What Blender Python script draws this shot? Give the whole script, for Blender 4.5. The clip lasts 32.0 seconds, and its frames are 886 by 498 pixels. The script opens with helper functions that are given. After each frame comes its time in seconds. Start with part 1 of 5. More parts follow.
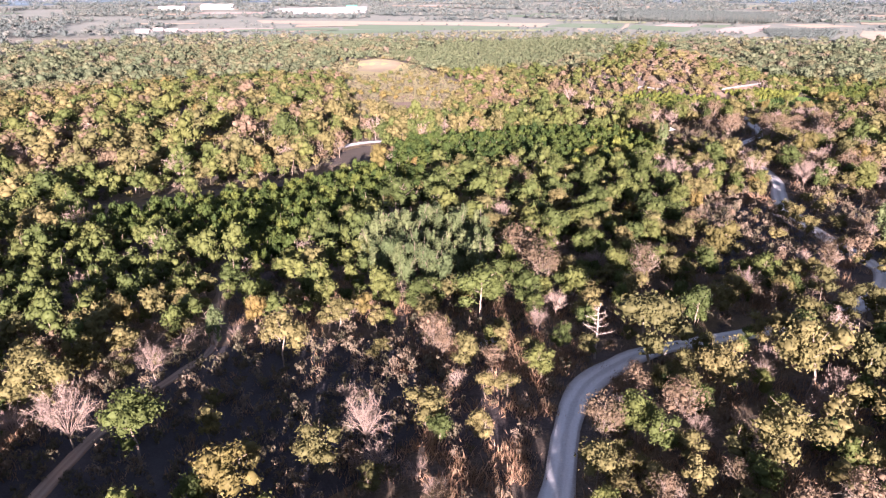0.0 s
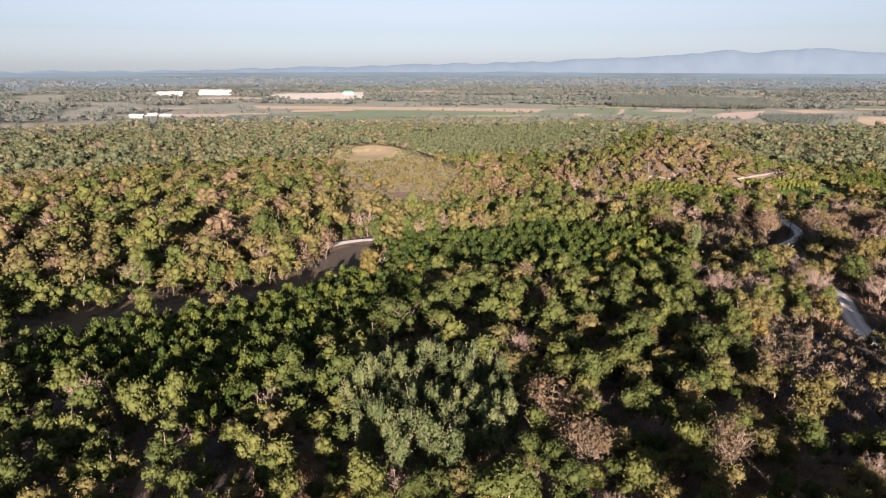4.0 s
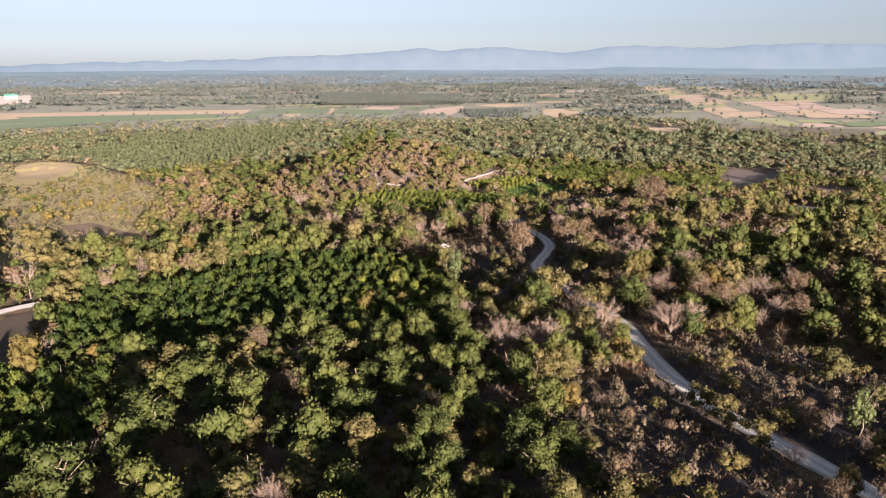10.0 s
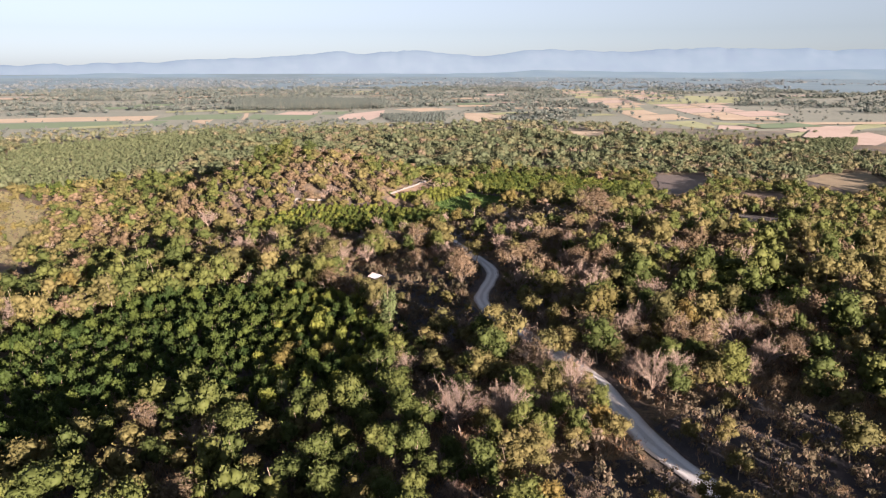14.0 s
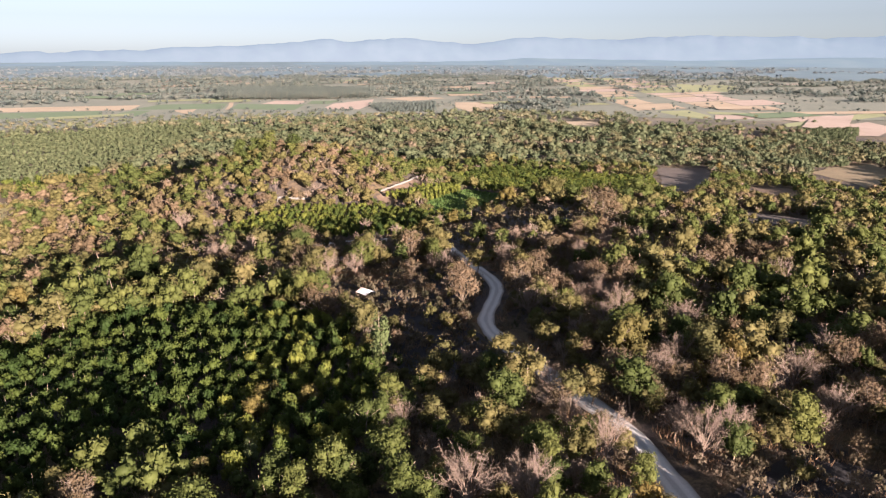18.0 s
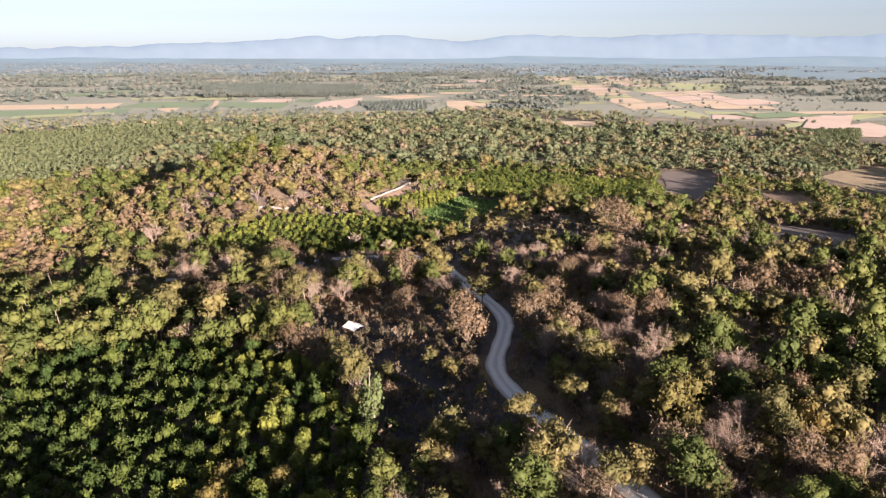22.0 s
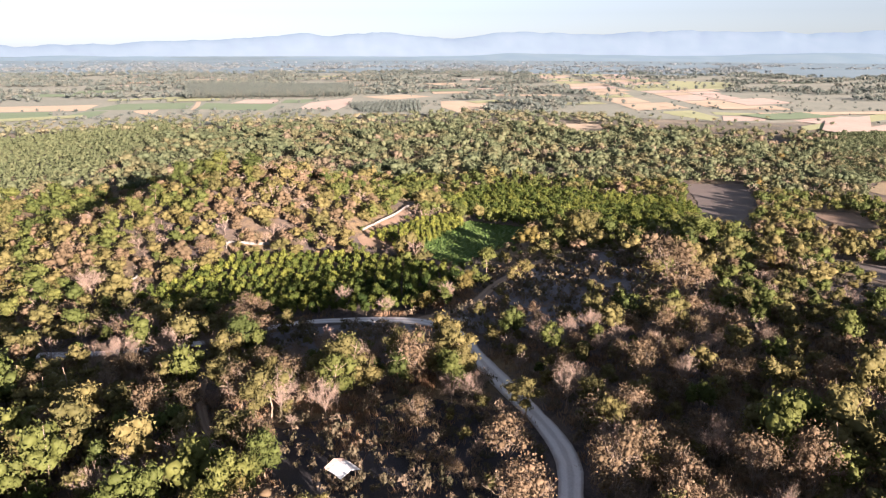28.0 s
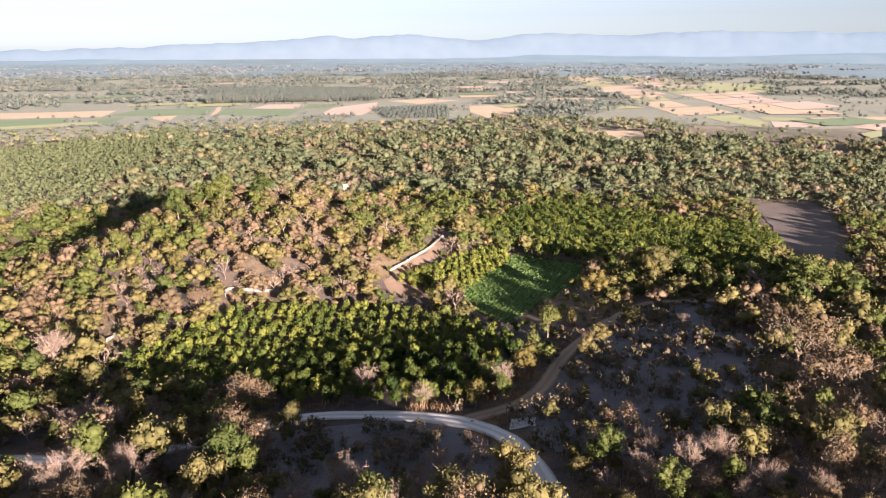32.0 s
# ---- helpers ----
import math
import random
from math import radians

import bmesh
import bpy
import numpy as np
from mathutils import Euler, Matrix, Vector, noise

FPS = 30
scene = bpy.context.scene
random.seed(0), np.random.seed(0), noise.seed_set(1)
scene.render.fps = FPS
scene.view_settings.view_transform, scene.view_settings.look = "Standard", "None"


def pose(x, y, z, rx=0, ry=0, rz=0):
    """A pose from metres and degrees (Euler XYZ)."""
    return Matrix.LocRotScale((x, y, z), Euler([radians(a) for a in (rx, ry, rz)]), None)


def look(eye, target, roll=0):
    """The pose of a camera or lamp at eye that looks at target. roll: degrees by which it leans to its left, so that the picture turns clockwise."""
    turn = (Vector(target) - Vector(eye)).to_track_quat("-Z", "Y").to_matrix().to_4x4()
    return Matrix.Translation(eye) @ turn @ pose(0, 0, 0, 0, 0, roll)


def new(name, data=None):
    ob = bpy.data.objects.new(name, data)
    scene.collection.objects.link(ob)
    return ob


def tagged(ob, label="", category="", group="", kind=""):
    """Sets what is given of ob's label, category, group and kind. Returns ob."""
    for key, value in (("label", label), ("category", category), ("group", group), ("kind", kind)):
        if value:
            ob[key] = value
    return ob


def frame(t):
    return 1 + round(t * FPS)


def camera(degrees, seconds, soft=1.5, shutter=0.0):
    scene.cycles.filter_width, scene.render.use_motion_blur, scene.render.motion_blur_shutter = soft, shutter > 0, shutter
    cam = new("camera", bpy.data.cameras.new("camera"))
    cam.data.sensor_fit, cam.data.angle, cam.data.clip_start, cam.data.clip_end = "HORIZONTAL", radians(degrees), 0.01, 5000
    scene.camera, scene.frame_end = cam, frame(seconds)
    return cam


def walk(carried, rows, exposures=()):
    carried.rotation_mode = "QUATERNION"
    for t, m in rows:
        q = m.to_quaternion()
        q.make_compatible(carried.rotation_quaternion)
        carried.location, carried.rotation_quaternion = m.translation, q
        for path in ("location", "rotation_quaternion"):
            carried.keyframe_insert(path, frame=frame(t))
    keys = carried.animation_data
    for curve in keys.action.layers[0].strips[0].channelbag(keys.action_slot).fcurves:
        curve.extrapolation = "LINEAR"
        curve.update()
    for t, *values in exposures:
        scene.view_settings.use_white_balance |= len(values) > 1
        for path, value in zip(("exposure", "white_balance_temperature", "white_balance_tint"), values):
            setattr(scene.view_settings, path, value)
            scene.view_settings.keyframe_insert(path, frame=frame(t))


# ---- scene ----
cam = camera(64.3, 32.0, soft=1.2)
METRES, EYE, TILT, LEAN, TURN = 240.0, 68.4, -21.2, 0.0, 0.0
ROWS = [
    (0.0, 0.0, 0.0, 0.0, 0.0, 0.0, -0.0),
    (0.5, -0.0014, 0.0161, 0.0059, 0.06, 0.02, -0.0),
    (1.0, -0.0025, 0.0332, 0.0119, 0.05, 0.08, 0.01),
    (1.5, -0.0033, 0.0488, 0.0173, 0.01, 0.9, 0.03),
    (2.0, -0.0042, 0.0656, 0.0234, -0.06, 1.77, 0.06),
    (2.5, -0.0047, 0.0811, 0.0294, -0.16, 3.75, 0.08),
    (3.0, -0.0053, 0.0975, 0.036, -0.27, 6.26, 0.1),
    (3.5, -0.006, 0.1124, 0.0416, -0.33, 6.43, 0.08),
    (5.5, -0.0075, 0.1716, 0.0652, -2.92, 6.28, 0.94),
    (6.0, -0.008, 0.1857, 0.0712, -7.74, 6.12, 2.76),
    (6.5, -0.008, 0.1985, 0.0767, -12.1, 5.84, 4.41),
    (7.0, -0.0074, 0.2125, 0.0825, -15.35, 5.56, 5.66),
    (7.5, -0.0059, 0.2255, 0.0874, -17.29, 5.34, 6.41),
    (8.0, -0.0034, 0.2394, 0.0928, -19.28, 5.09, 7.18),
    (8.5, -0.0007, 0.252, 0.0979, -20.86, 4.86, 7.79),
    (9.0, 0.0029, 0.2657, 0.1033, -21.92, 4.69, 8.21),
    (9.5, 0.0068, 0.2782, 0.1084, -22.0, 4.64, 8.27),
    (10.0, 0.0113, 0.2919, 0.1138, -22.11, 4.62, 8.33),
    (10.5, 0.0159, 0.3043, 0.1188, -22.29, 4.6, 8.38),
    (11.0, 0.0208, 0.3176, 0.1242, -23.57, 4.42, 8.82),
    (11.5, 0.0253, 0.3298, 0.1291, -24.41, 4.3, 9.11),
    (12.0, 0.0305, 0.3427, 0.1342, -25.51, 4.17, 9.47),
    (12.5, 0.0349, 0.3541, 0.1389, -26.68, 4.02, 9.84),
    (13.0, 0.0399, 0.3658, 0.1437, -27.72, 3.89, 10.16),
    (13.5, 0.044, 0.3758, 0.1479, -28.22, 3.83, 10.31),
    (14.0, 0.049, 0.3866, 0.1517, -28.31, 3.86, 10.38),
    (14.5, 0.0538, 0.3964, 0.1555, -28.39, 3.85, 10.43),
    (15.0, 0.0593, 0.4073, 0.1597, -28.49, 3.84, 10.45),
    (15.5, 0.064, 0.4169, 0.1636, -28.58, 3.82, 10.49),
    (17.5, 0.0827, 0.4544, 0.1779, -29.05, 2.81, 10.6),
    (18.0, 0.0874, 0.4637, 0.1813, -29.17, 2.79, 10.63),
    (18.5, 0.0918, 0.4723, 0.1847, -29.26, 2.75, 10.66),
    (19.0, 0.0967, 0.4819, 0.1885, -29.36, 2.72, 10.68),
    (19.5, 0.1015, 0.4909, 0.1923, -29.45, 2.65, 10.69),
    (20.0, 0.1068, 0.5014, 0.1965, -29.56, 2.6, 10.69),
    (20.5, 0.1121, 0.5113, 0.2002, -29.66, 2.57, 10.67),
    (21.0, 0.1176, 0.5222, 0.2045, -29.8, 2.53, 10.68),
    (21.5, 0.1229, 0.5326, 0.2085, -29.91, 2.5, 10.7),
    (22.0, 0.1288, 0.5444, 0.2129, -30.02, 2.43, 10.71),
    (22.5, 0.1346, 0.5554, 0.2175, -30.13, 2.36, 10.75),
    (23.0, 0.1412, 0.5677, 0.2225, -30.24, 2.28, 10.81),
    (23.5, 0.1472, 0.5796, 0.2272, -30.35, 2.24, 10.84),
    (24.0, 0.1538, 0.5926, 0.2325, -30.46, 2.2, 10.89),
    (24.5, 0.1602, 0.6045, 0.2373, -30.53, 2.19, 10.95),
    (25.0, 0.1678, 0.6188, 0.2426, -30.6, 2.14, 11.0),
    (25.5, 0.1751, 0.6329, 0.2483, -30.63, 2.1, 11.01),
    (27.5, 0.2094, 0.7005, 0.277, -30.75, 2.07, 11.01),
    (28.0, 0.2189, 0.7189, 0.2846, -30.75, 2.08, 11.04),
    (28.5, 0.2276, 0.736, 0.2913, -30.77, 2.12, 11.09),
    (29.0, 0.2373, 0.7553, 0.2987, -30.77, 2.12, 11.14),
    (29.5, 0.2468, 0.7735, 0.306, -30.24, 2.19, 11.02),
    (30.0, 0.2571, 0.7933, 0.314, -28.93, 2.41, 10.66),
    (30.5, 0.2664, 0.8118, 0.3215, -28.61, 2.46, 10.59),
    (31.0, 0.2761, 0.8318, 0.3299, -28.7, 2.49, 10.6),
    (31.5, 0.2849, 0.85, 0.3378, -28.75, 2.53, 10.65),
    (32.0, 0.294, 0.8696, 0.3458, -28.82, 2.58, 10.71),
]
EXPOSURES = [(0.0, 3.05, 5350, 37), (2.0, 2.93, 5400, 34), (3.0, 2.25, 5800, 24), (6.0, 2.25, 5800, 24), (13.0, 2.45, 5800, 24), (20.0, 2.54, 5800, 24), (28.0, 2.82, 5850, 25), (32.0, 2.74, 5850, 25)]
walk(cam, [(t, pose(0, 0, EYE, TILT, LEAN, TURN) @ pose(METRES * x, METRES * y, METRES * z, 90 + pitch, roll, yaw)) for t, x, y, z, yaw, pitch, roll in ROWS], EXPOSURES)

# ---- world and sun: late low sun behind the first view, clear hazy sky ----
SUN_EL, SUN_GO = 11.0, -2.0      # height, and the way the light goes, degrees to the right of +y
SUN_POWER, SKY_POWER = 5.2, 0.0240
world = bpy.data.worlds.new("sky")
scene.world = world
world.use_nodes = True
wn = world.node_tree
sky = wn.nodes.new("ShaderNodeTexSky")
sky.sky_type, sky.sun_disc = "NISHITA", False
sky.sun_elevation, sky.sun_rotation = radians(SUN_EL), radians(180 + SUN_GO)
sky.air_density, sky.dust_density, sky.ozone_density = 0.8, 0.25, 3.0
paler = wn.nodes.new("ShaderNodeHueSaturation")
paler.inputs["Saturation"].default_value = 0.28
wn.links.new(sky.outputs[0], paler.inputs["Color"])
tint = wn.nodes.new("ShaderNodeMix")
tint.data_type, tint.blend_type = "RGBA", "MULTIPLY"
tint.inputs[0].default_value, tint.inputs[7].default_value = 1.0, (0.99, 1.035, 0.955, 1)
wn.links.new(paler.outputs[0], tint.inputs[6])
wn.links.new(tint.outputs[2], wn.nodes["Background"].inputs[0])
wn.nodes["Background"].inputs[1].default_value = SKY_POWER
sun = new("sun", bpy.data.lights.new("sun", "SUN"))
sun.data.energy, sun.data.angle, sun.data.color = SUN_POWER, radians(0.9), (1.0, 0.79, 0.55)
sun_dir = Vector((math.sin(radians(SUN_GO)) * math.cos(radians(SUN_EL)), math.cos(radians(SUN_GO)) * math.cos(radians(SUN_EL)), -math.sin(radians(SUN_EL))))
sun.matrix_world = look((0, 0, 300), Vector((0, 0, 300)) + sun_dir)

# ---- materials ----
def mat(name):
    m = bpy.data.materials.new(name)
    m.use_nodes = True
    return m, m.node_tree, m.node_tree.nodes["Principled BSDF"]


def ramp(nt, fac, stops):
    r = nt.nodes.new("ShaderNodeValToRGB")
    while len(r.color_ramp.elements) < len(stops):
        r.color_ramp.elements.new(0.5)
    for e, (p, c) in zip(r.color_ramp.elements, stops):
        e.position, e.color = p, (*c, 1)
    nt.links.new(fac, r.inputs[0])
    return r.outputs[0]


def tex(nt, scale, detail=4.0, rough=0.6, kind="ShaderNodeTexNoise"):
    n = nt.nodes.new(kind)
    n.inputs["Scale"].default_value = scale
    if kind == "ShaderNodeTexNoise":
        n.inputs["Detail"].default_value, n.inputs["Roughness"].default_value = detail, rough
    g = nt.nodes.new("ShaderNodeNewGeometry")
    nt.links.new(g.outputs["Position"], n.inputs["Vector"])
    return n.outputs[0]


def mixc(nt, fac, a, b, blend="MIX"):
    m = nt.nodes.new("ShaderNodeMix")
    m.data_type, m.blend_type = "RGBA", blend
    for s, v in ((0, fac), (6, a), (7, b)):
        if isinstance(v, (int, float)):
            m.inputs[s].default_value = v
        elif isinstance(v, tuple):
            m.inputs[s].default_value = (*v, 1)
        else:
            nt.links.new(v, m.inputs[s])
    return m.outputs[2]


def math_node(nt, op, a, b=0.0):
    m = nt.nodes.new("ShaderNodeMath")
    m.operation = op
    for s, v in ((0, a), (1, b)):
        if isinstance(v, (int, float)):
            m.inputs[s].default_value = v
        else:
            nt.links.new(v, m.inputs[s])
    return m.outputs[0]


def bump(nt, bsdf, height, strength=0.5, distance=0.2):
    b = nt.nodes.new("ShaderNodeBump")
    b.inputs["Strength"].default_value, b.inputs["Distance"].default_value = strength, distance
    nt.links.new(height, b.inputs["Height"])
    nt.links.new(b.outputs[0], bsdf.inputs["Normal"])


def leaf_mat(name, dark, mid, light, joined=False, translucent=0.36, fleck=0.24):
    """Foliage: each tree its own shade, each spray of leaves a little apart from the next."""
    m, nt, bsdf = mat(name)
    if joined:
        a = nt.nodes.new("ShaderNodeAttribute")
        a.attribute_name = "tree"
        per_tree = a.outputs["Fac"]
    else:
        per_tree = nt.nodes.new("ShaderNodeObjectInfo").outputs["Random"]
    g = nt.nodes.new("ShaderNodeNewGeometry")
    col = ramp(nt, per_tree, [(0.0, dark), (0.5, mid), (1.0, light)])
    grain = tex(nt, 0.9, 3.0, 0.6)
    leafy = math_node(nt, "ADD", math_node(nt, "MULTIPLY", g.outputs["Random Per Island"], fleck), math_node(nt, "ADD", math_node(nt, "MULTIPLY", grain, 0.9), 0.56 - 0.5 * fleck))
    comb = nt.nodes.new("ShaderNodeCombineColor")
    for i in range(3):
        nt.links.new(leafy, comb.inputs[i])
    col = mixc(nt, 1.0, col, comb.outputs[0], "MULTIPLY")
    nt.links.new(col, bsdf.inputs["Base Color"])
    bsdf.inputs["Roughness"].default_value = 0.65
    bsdf.inputs["Specular IOR Level"].default_value = 0.12
    t = nt.nodes.new("ShaderNodeBsdfTranslucent")
    nt.links.new(col, t.inputs[0])
    mx = nt.nodes.new("ShaderNodeMixShader")
    mx.inputs[0].default_value = translucent
    out = nt.nodes["Material Output"]
    nt.links.new(bsdf.outputs[0], mx.inputs[1])
    nt.links.new(t.outputs[0], mx.inputs[2])
    nt.links.new(mx.outputs[0], out.inputs[0])
    return m


LEAF = {  # dark, middle and light shade of each kind of tree
    "plantation_tree": ((0.027, 0.048, 0.012), (0.060, 0.082, 0.018), (0.150, 0.165, 0.034)),
    "olive_tree": ((0.088, 0.086, 0.034), (0.118, 0.108, 0.042), (0.145, 0.126, 0.051)),
    "green_tree": ((0.052, 0.070, 0.021), (0.074, 0.092, 0.026), (0.104, 0.114, 0.033)),
    "dry_tree": ((0.104, 0.080, 0.050), (0.138, 0.102, 0.064), (0.172, 0.126, 0.084)),
    "bare_tree": ((0.147, 0.114, 0.096), (0.191, 0.147, 0.121), (0.236, 0.180, 0.151)),
    "eucalyptus": ((0.070, 0.095, 0.040), (0.095, 0.120, 0.050), (0.122, 0.142, 0.062)),
    "gold_tree": ((0.096, 0.088, 0.031), (0.129, 0.107, 0.035), (0.162, 0.121, 0.040)),
    "dry_grass": ((0.177, 0.121, 0.077), (0.243, 0.162, 0.103), (0.309, 0.213, 0.140)),
    "shrub": ((0.070, 0.070, 0.042), (0.118, 0.098, 0.066), (0.190, 0.148, 0.112)),
    "crop_plant": ((0.060, 0.111, 0.030), (0.083, 0.138, 0.039), (0.111, 0.165, 0.050)),
}
LEAVES = {k: leaf_mat(k + "_leaves", *v) for k, v in LEAF.items()}
LEAVES_JOINED = {k: leaf_mat(k + "_leaves_mass", *v, joined=True) for k, v in LEAF.items()}
# distant copies of the leaf colours, greyed and evened to carry air haze
HAZED_LEAVES = {k: leaf_mat(k + "_leaves_hazed", *v, joined=True, fleck=0.15) for k, v in {
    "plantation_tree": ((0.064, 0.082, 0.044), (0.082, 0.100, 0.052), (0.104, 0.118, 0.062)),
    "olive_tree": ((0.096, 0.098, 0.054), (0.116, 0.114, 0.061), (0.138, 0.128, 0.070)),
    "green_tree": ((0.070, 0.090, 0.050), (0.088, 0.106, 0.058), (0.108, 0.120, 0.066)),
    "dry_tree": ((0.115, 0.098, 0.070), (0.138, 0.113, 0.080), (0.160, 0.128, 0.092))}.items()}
# woods by distance: haze is painted into the base colours, bluer farther out
WOODS_MID_HAZED = leaf_mat("mid_woods_hazed_leaves", (0.076, 0.095, 0.058), (0.114, 0.123, 0.072), (0.172, 0.154, 0.100), joined=True, fleck=0.25)
WOODS_FAR_HAZED = leaf_mat("far_woods_hazed_leaves", (0.074, 0.094, 0.090), (0.099, 0.119, 0.108), (0.143, 0.150, 0.130), joined=True, fleck=0.15)
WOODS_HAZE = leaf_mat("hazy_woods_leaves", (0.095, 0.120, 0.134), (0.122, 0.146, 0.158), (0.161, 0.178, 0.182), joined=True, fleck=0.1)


def bark_mat(name, a, b):
    m, nt, bsdf = mat(name)
    nt.links.new(ramp(nt, tex(nt, 3.0), [(0.3, a), (0.7, b)]), bsdf.inputs["Base Color"])
    bsdf.inputs["Roughness"].default_value = 0.9
    return m


BARK = bark_mat("grey_brown_bark", (0.10, 0.075, 0.055), (0.24, 0.19, 0.15))
BARK_PALE = bark_mat("pale_dry_bark", (0.144, 0.108, 0.090), (0.245, 0.187, 0.151))


def earth_mat(name, a, b, c, scale=0.25, bump_d=0.25):
    m, nt, bsdf = mat(name)
    big, fine = tex(nt, scale), tex(nt, scale * 14, 6.0, 0.7)
    col = mixc(nt, 0.5, ramp(nt, big, [(0.3, a), (0.55, b), (0.75, c)]), ramp(nt, fine, [(0.3, a), (0.5, b), (0.7, c)]))
    nt.links.new(col, bsdf.inputs["Base Color"])
    bsdf.inputs["Roughness"].default_value = 0.95
    bump(nt, bsdf, fine, 0.6, bump_d)
    return m


def road_mat(name, edge, mid, pale):
    """Gravel with two paler wheel tracks and ragged soil at the edges."""
    m, nt, bsdf = mat(name)
    a = nt.nodes.new("ShaderNodeAttribute")
    a.attribute_name = "across"
    blot, fine = tex(nt, 0.35, 4.0), tex(nt, 4.0, 6.0, 0.7)
    off = math_node(nt, "ADD", a.outputs["Fac"], math_node(nt, "MULTIPLY", math_node(nt, "SUBTRACT", blot, 0.5), 0.35))
    col = ramp(nt, off, [(0.0, mid), (0.12, mid), (0.28, pale), (0.55, pale), (0.72, mid), (0.97, edge)])
    col = mixc(nt, 0.3, col, ramp(nt, fine, [(0.3, edge), (0.5, mid), (0.7, pale)]))
    nt.links.new(col, bsdf.inputs["Base Color"])
    bsdf.inputs["Roughness"].default_value = 0.95
    bump(nt, bsdf, fine, 0.5, 0.05)
    return m


# ROAD is brightened and leans blue, painting in the skylit shade on it
ROAD = road_mat("pale_gravel_road", (0.22, 0.19, 0.175), (0.45, 0.45, 0.47), (0.66, 0.66, 0.68))
TRACK = road_mat("dry_earth_track", (0.145, 0.098, 0.068), (0.230, 0.170, 0.128), (0.306, 0.238, 0.187))
# burnt soil, painted darker and purpler for shadow lying on the scrub
CHAR_SHADED = earth_mat("charred_shaded_soil", (0.018, 0.018, 0.023), (0.036, 0.034, 0.041), (0.075, 0.066, 0.070), 0.25, 0.3)
# burnt ground, lightened and blued in place of skylight filling its shade
ASH = earth_mat("burnt_ground", (0.068, 0.070, 0.086), (0.125, 0.124, 0.144), (0.20, 0.19, 0.20), 0.2, 0.2)
SOIL = earth_mat("bare_orange_soil", (0.12, 0.083, 0.058), (0.18, 0.125, 0.088), (0.24, 0.172, 0.125), 0.2, 0.2)
# pond mud, its colour darkened for the tree shade across the bed
MUD_SHADED = earth_mat("dried_pond_mud_shaded", (0.045, 0.036, 0.029), (0.068, 0.053, 0.042), (0.100, 0.078, 0.060), 0.1, 0.1)
GRASS = earth_mat("pale_olive_grass", (0.20, 0.19, 0.08), (0.29, 0.255, 0.11), (0.36, 0.31, 0.15), 0.08, 0.4)
YARD = earth_mat("white_concrete_yard", (0.42, 0.40, 0.38), (0.52, 0.49, 0.46), (0.60, 0.57, 0.54), 0.02, 0.05)
CROP = earth_mat("green_crop", (0.05, 0.10, 0.02), (0.08, 0.15, 0.03), (0.12, 0.19, 0.045), 0.4, 0.3)
# FIELD_* colours: crop and soil tones, paled for haze over distant plots
FIELD_GREEN = earth_mat("far_green_field", (0.086, 0.144, 0.079), (0.117, 0.181, 0.101), (0.150, 0.208, 0.122), 0.02, 0.1)
FIELD_TAN = earth_mat("dry_stubble_field", (0.320, 0.256, 0.186), (0.394, 0.320, 0.234), (0.459, 0.378, 0.282), 0.02, 0.1)
DRY_PASTURE = earth_mat("dry_pasture", (0.16, 0.13, 0.08), (0.23, 0.185, 0.115), (0.31, 0.25, 0.16), 0.08, 0.3)
FIELD_LIME = earth_mat("young_rice_field", (0.213, 0.251, 0.127), (0.267, 0.294, 0.155), (0.320, 0.335, 0.186), 0.02, 0.1)
FIELD_PINK = earth_mat("ploughed_pink_soil", (0.341, 0.267, 0.229), (0.416, 0.330, 0.287), (0.490, 0.399, 0.352), 0.02, 0.1)
PLOUGHED = earth_mat("grey_ploughed_soil", (0.085, 0.072, 0.070), (0.115, 0.096, 0.090), (0.15, 0.125, 0.112), 0.15, 0.2)


def ground_mat():
    m, nt, bsdf = mat("forest_floor")
    big, mid, fine = tex(nt, 0.035), tex(nt, 0.3), tex(nt, 3.0, 6.0, 0.7)
    # litter colour carries a purple cast for the blue of the shade
    litter = ramp(nt, fine, [(0.3, (0.034, 0.029, 0.032)), (0.5, (0.068, 0.055, 0.056)), (0.72, (0.120, 0.094, 0.086))])
    grass = ramp(nt, fine, [(0.3, (0.075, 0.060, 0.034)), (0.5, (0.150, 0.110, 0.060)), (0.72, (0.240, 0.165, 0.092))])
    char = ramp(nt, fine, [(0.3, (0.016, 0.014, 0.017)), (0.6, (0.036, 0.030, 0.031))])
    col = mixc(nt, ramp(nt, big, [(0.42, (0, 0, 0)), (0.6, (1, 1, 1))]), litter, grass)
    col = mixc(nt, ramp(nt, mid, [(0.5, (0, 0, 0)), (0.68, (1, 1, 1))]), col, char)
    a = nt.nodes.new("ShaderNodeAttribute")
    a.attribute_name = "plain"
    # far farmland tones, greyed and lightened so they carry some haze
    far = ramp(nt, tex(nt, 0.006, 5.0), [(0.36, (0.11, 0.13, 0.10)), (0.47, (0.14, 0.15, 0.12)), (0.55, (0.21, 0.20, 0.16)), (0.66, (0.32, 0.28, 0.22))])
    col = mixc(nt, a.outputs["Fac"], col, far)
    nt.links.new(col, bsdf.inputs["Base Color"])
    bsdf.inputs["Roughness"].default_value = 0.95
    bump(nt, bsdf, fine, 0.7, 0.3)
    return m


GROUND = ground_mat()

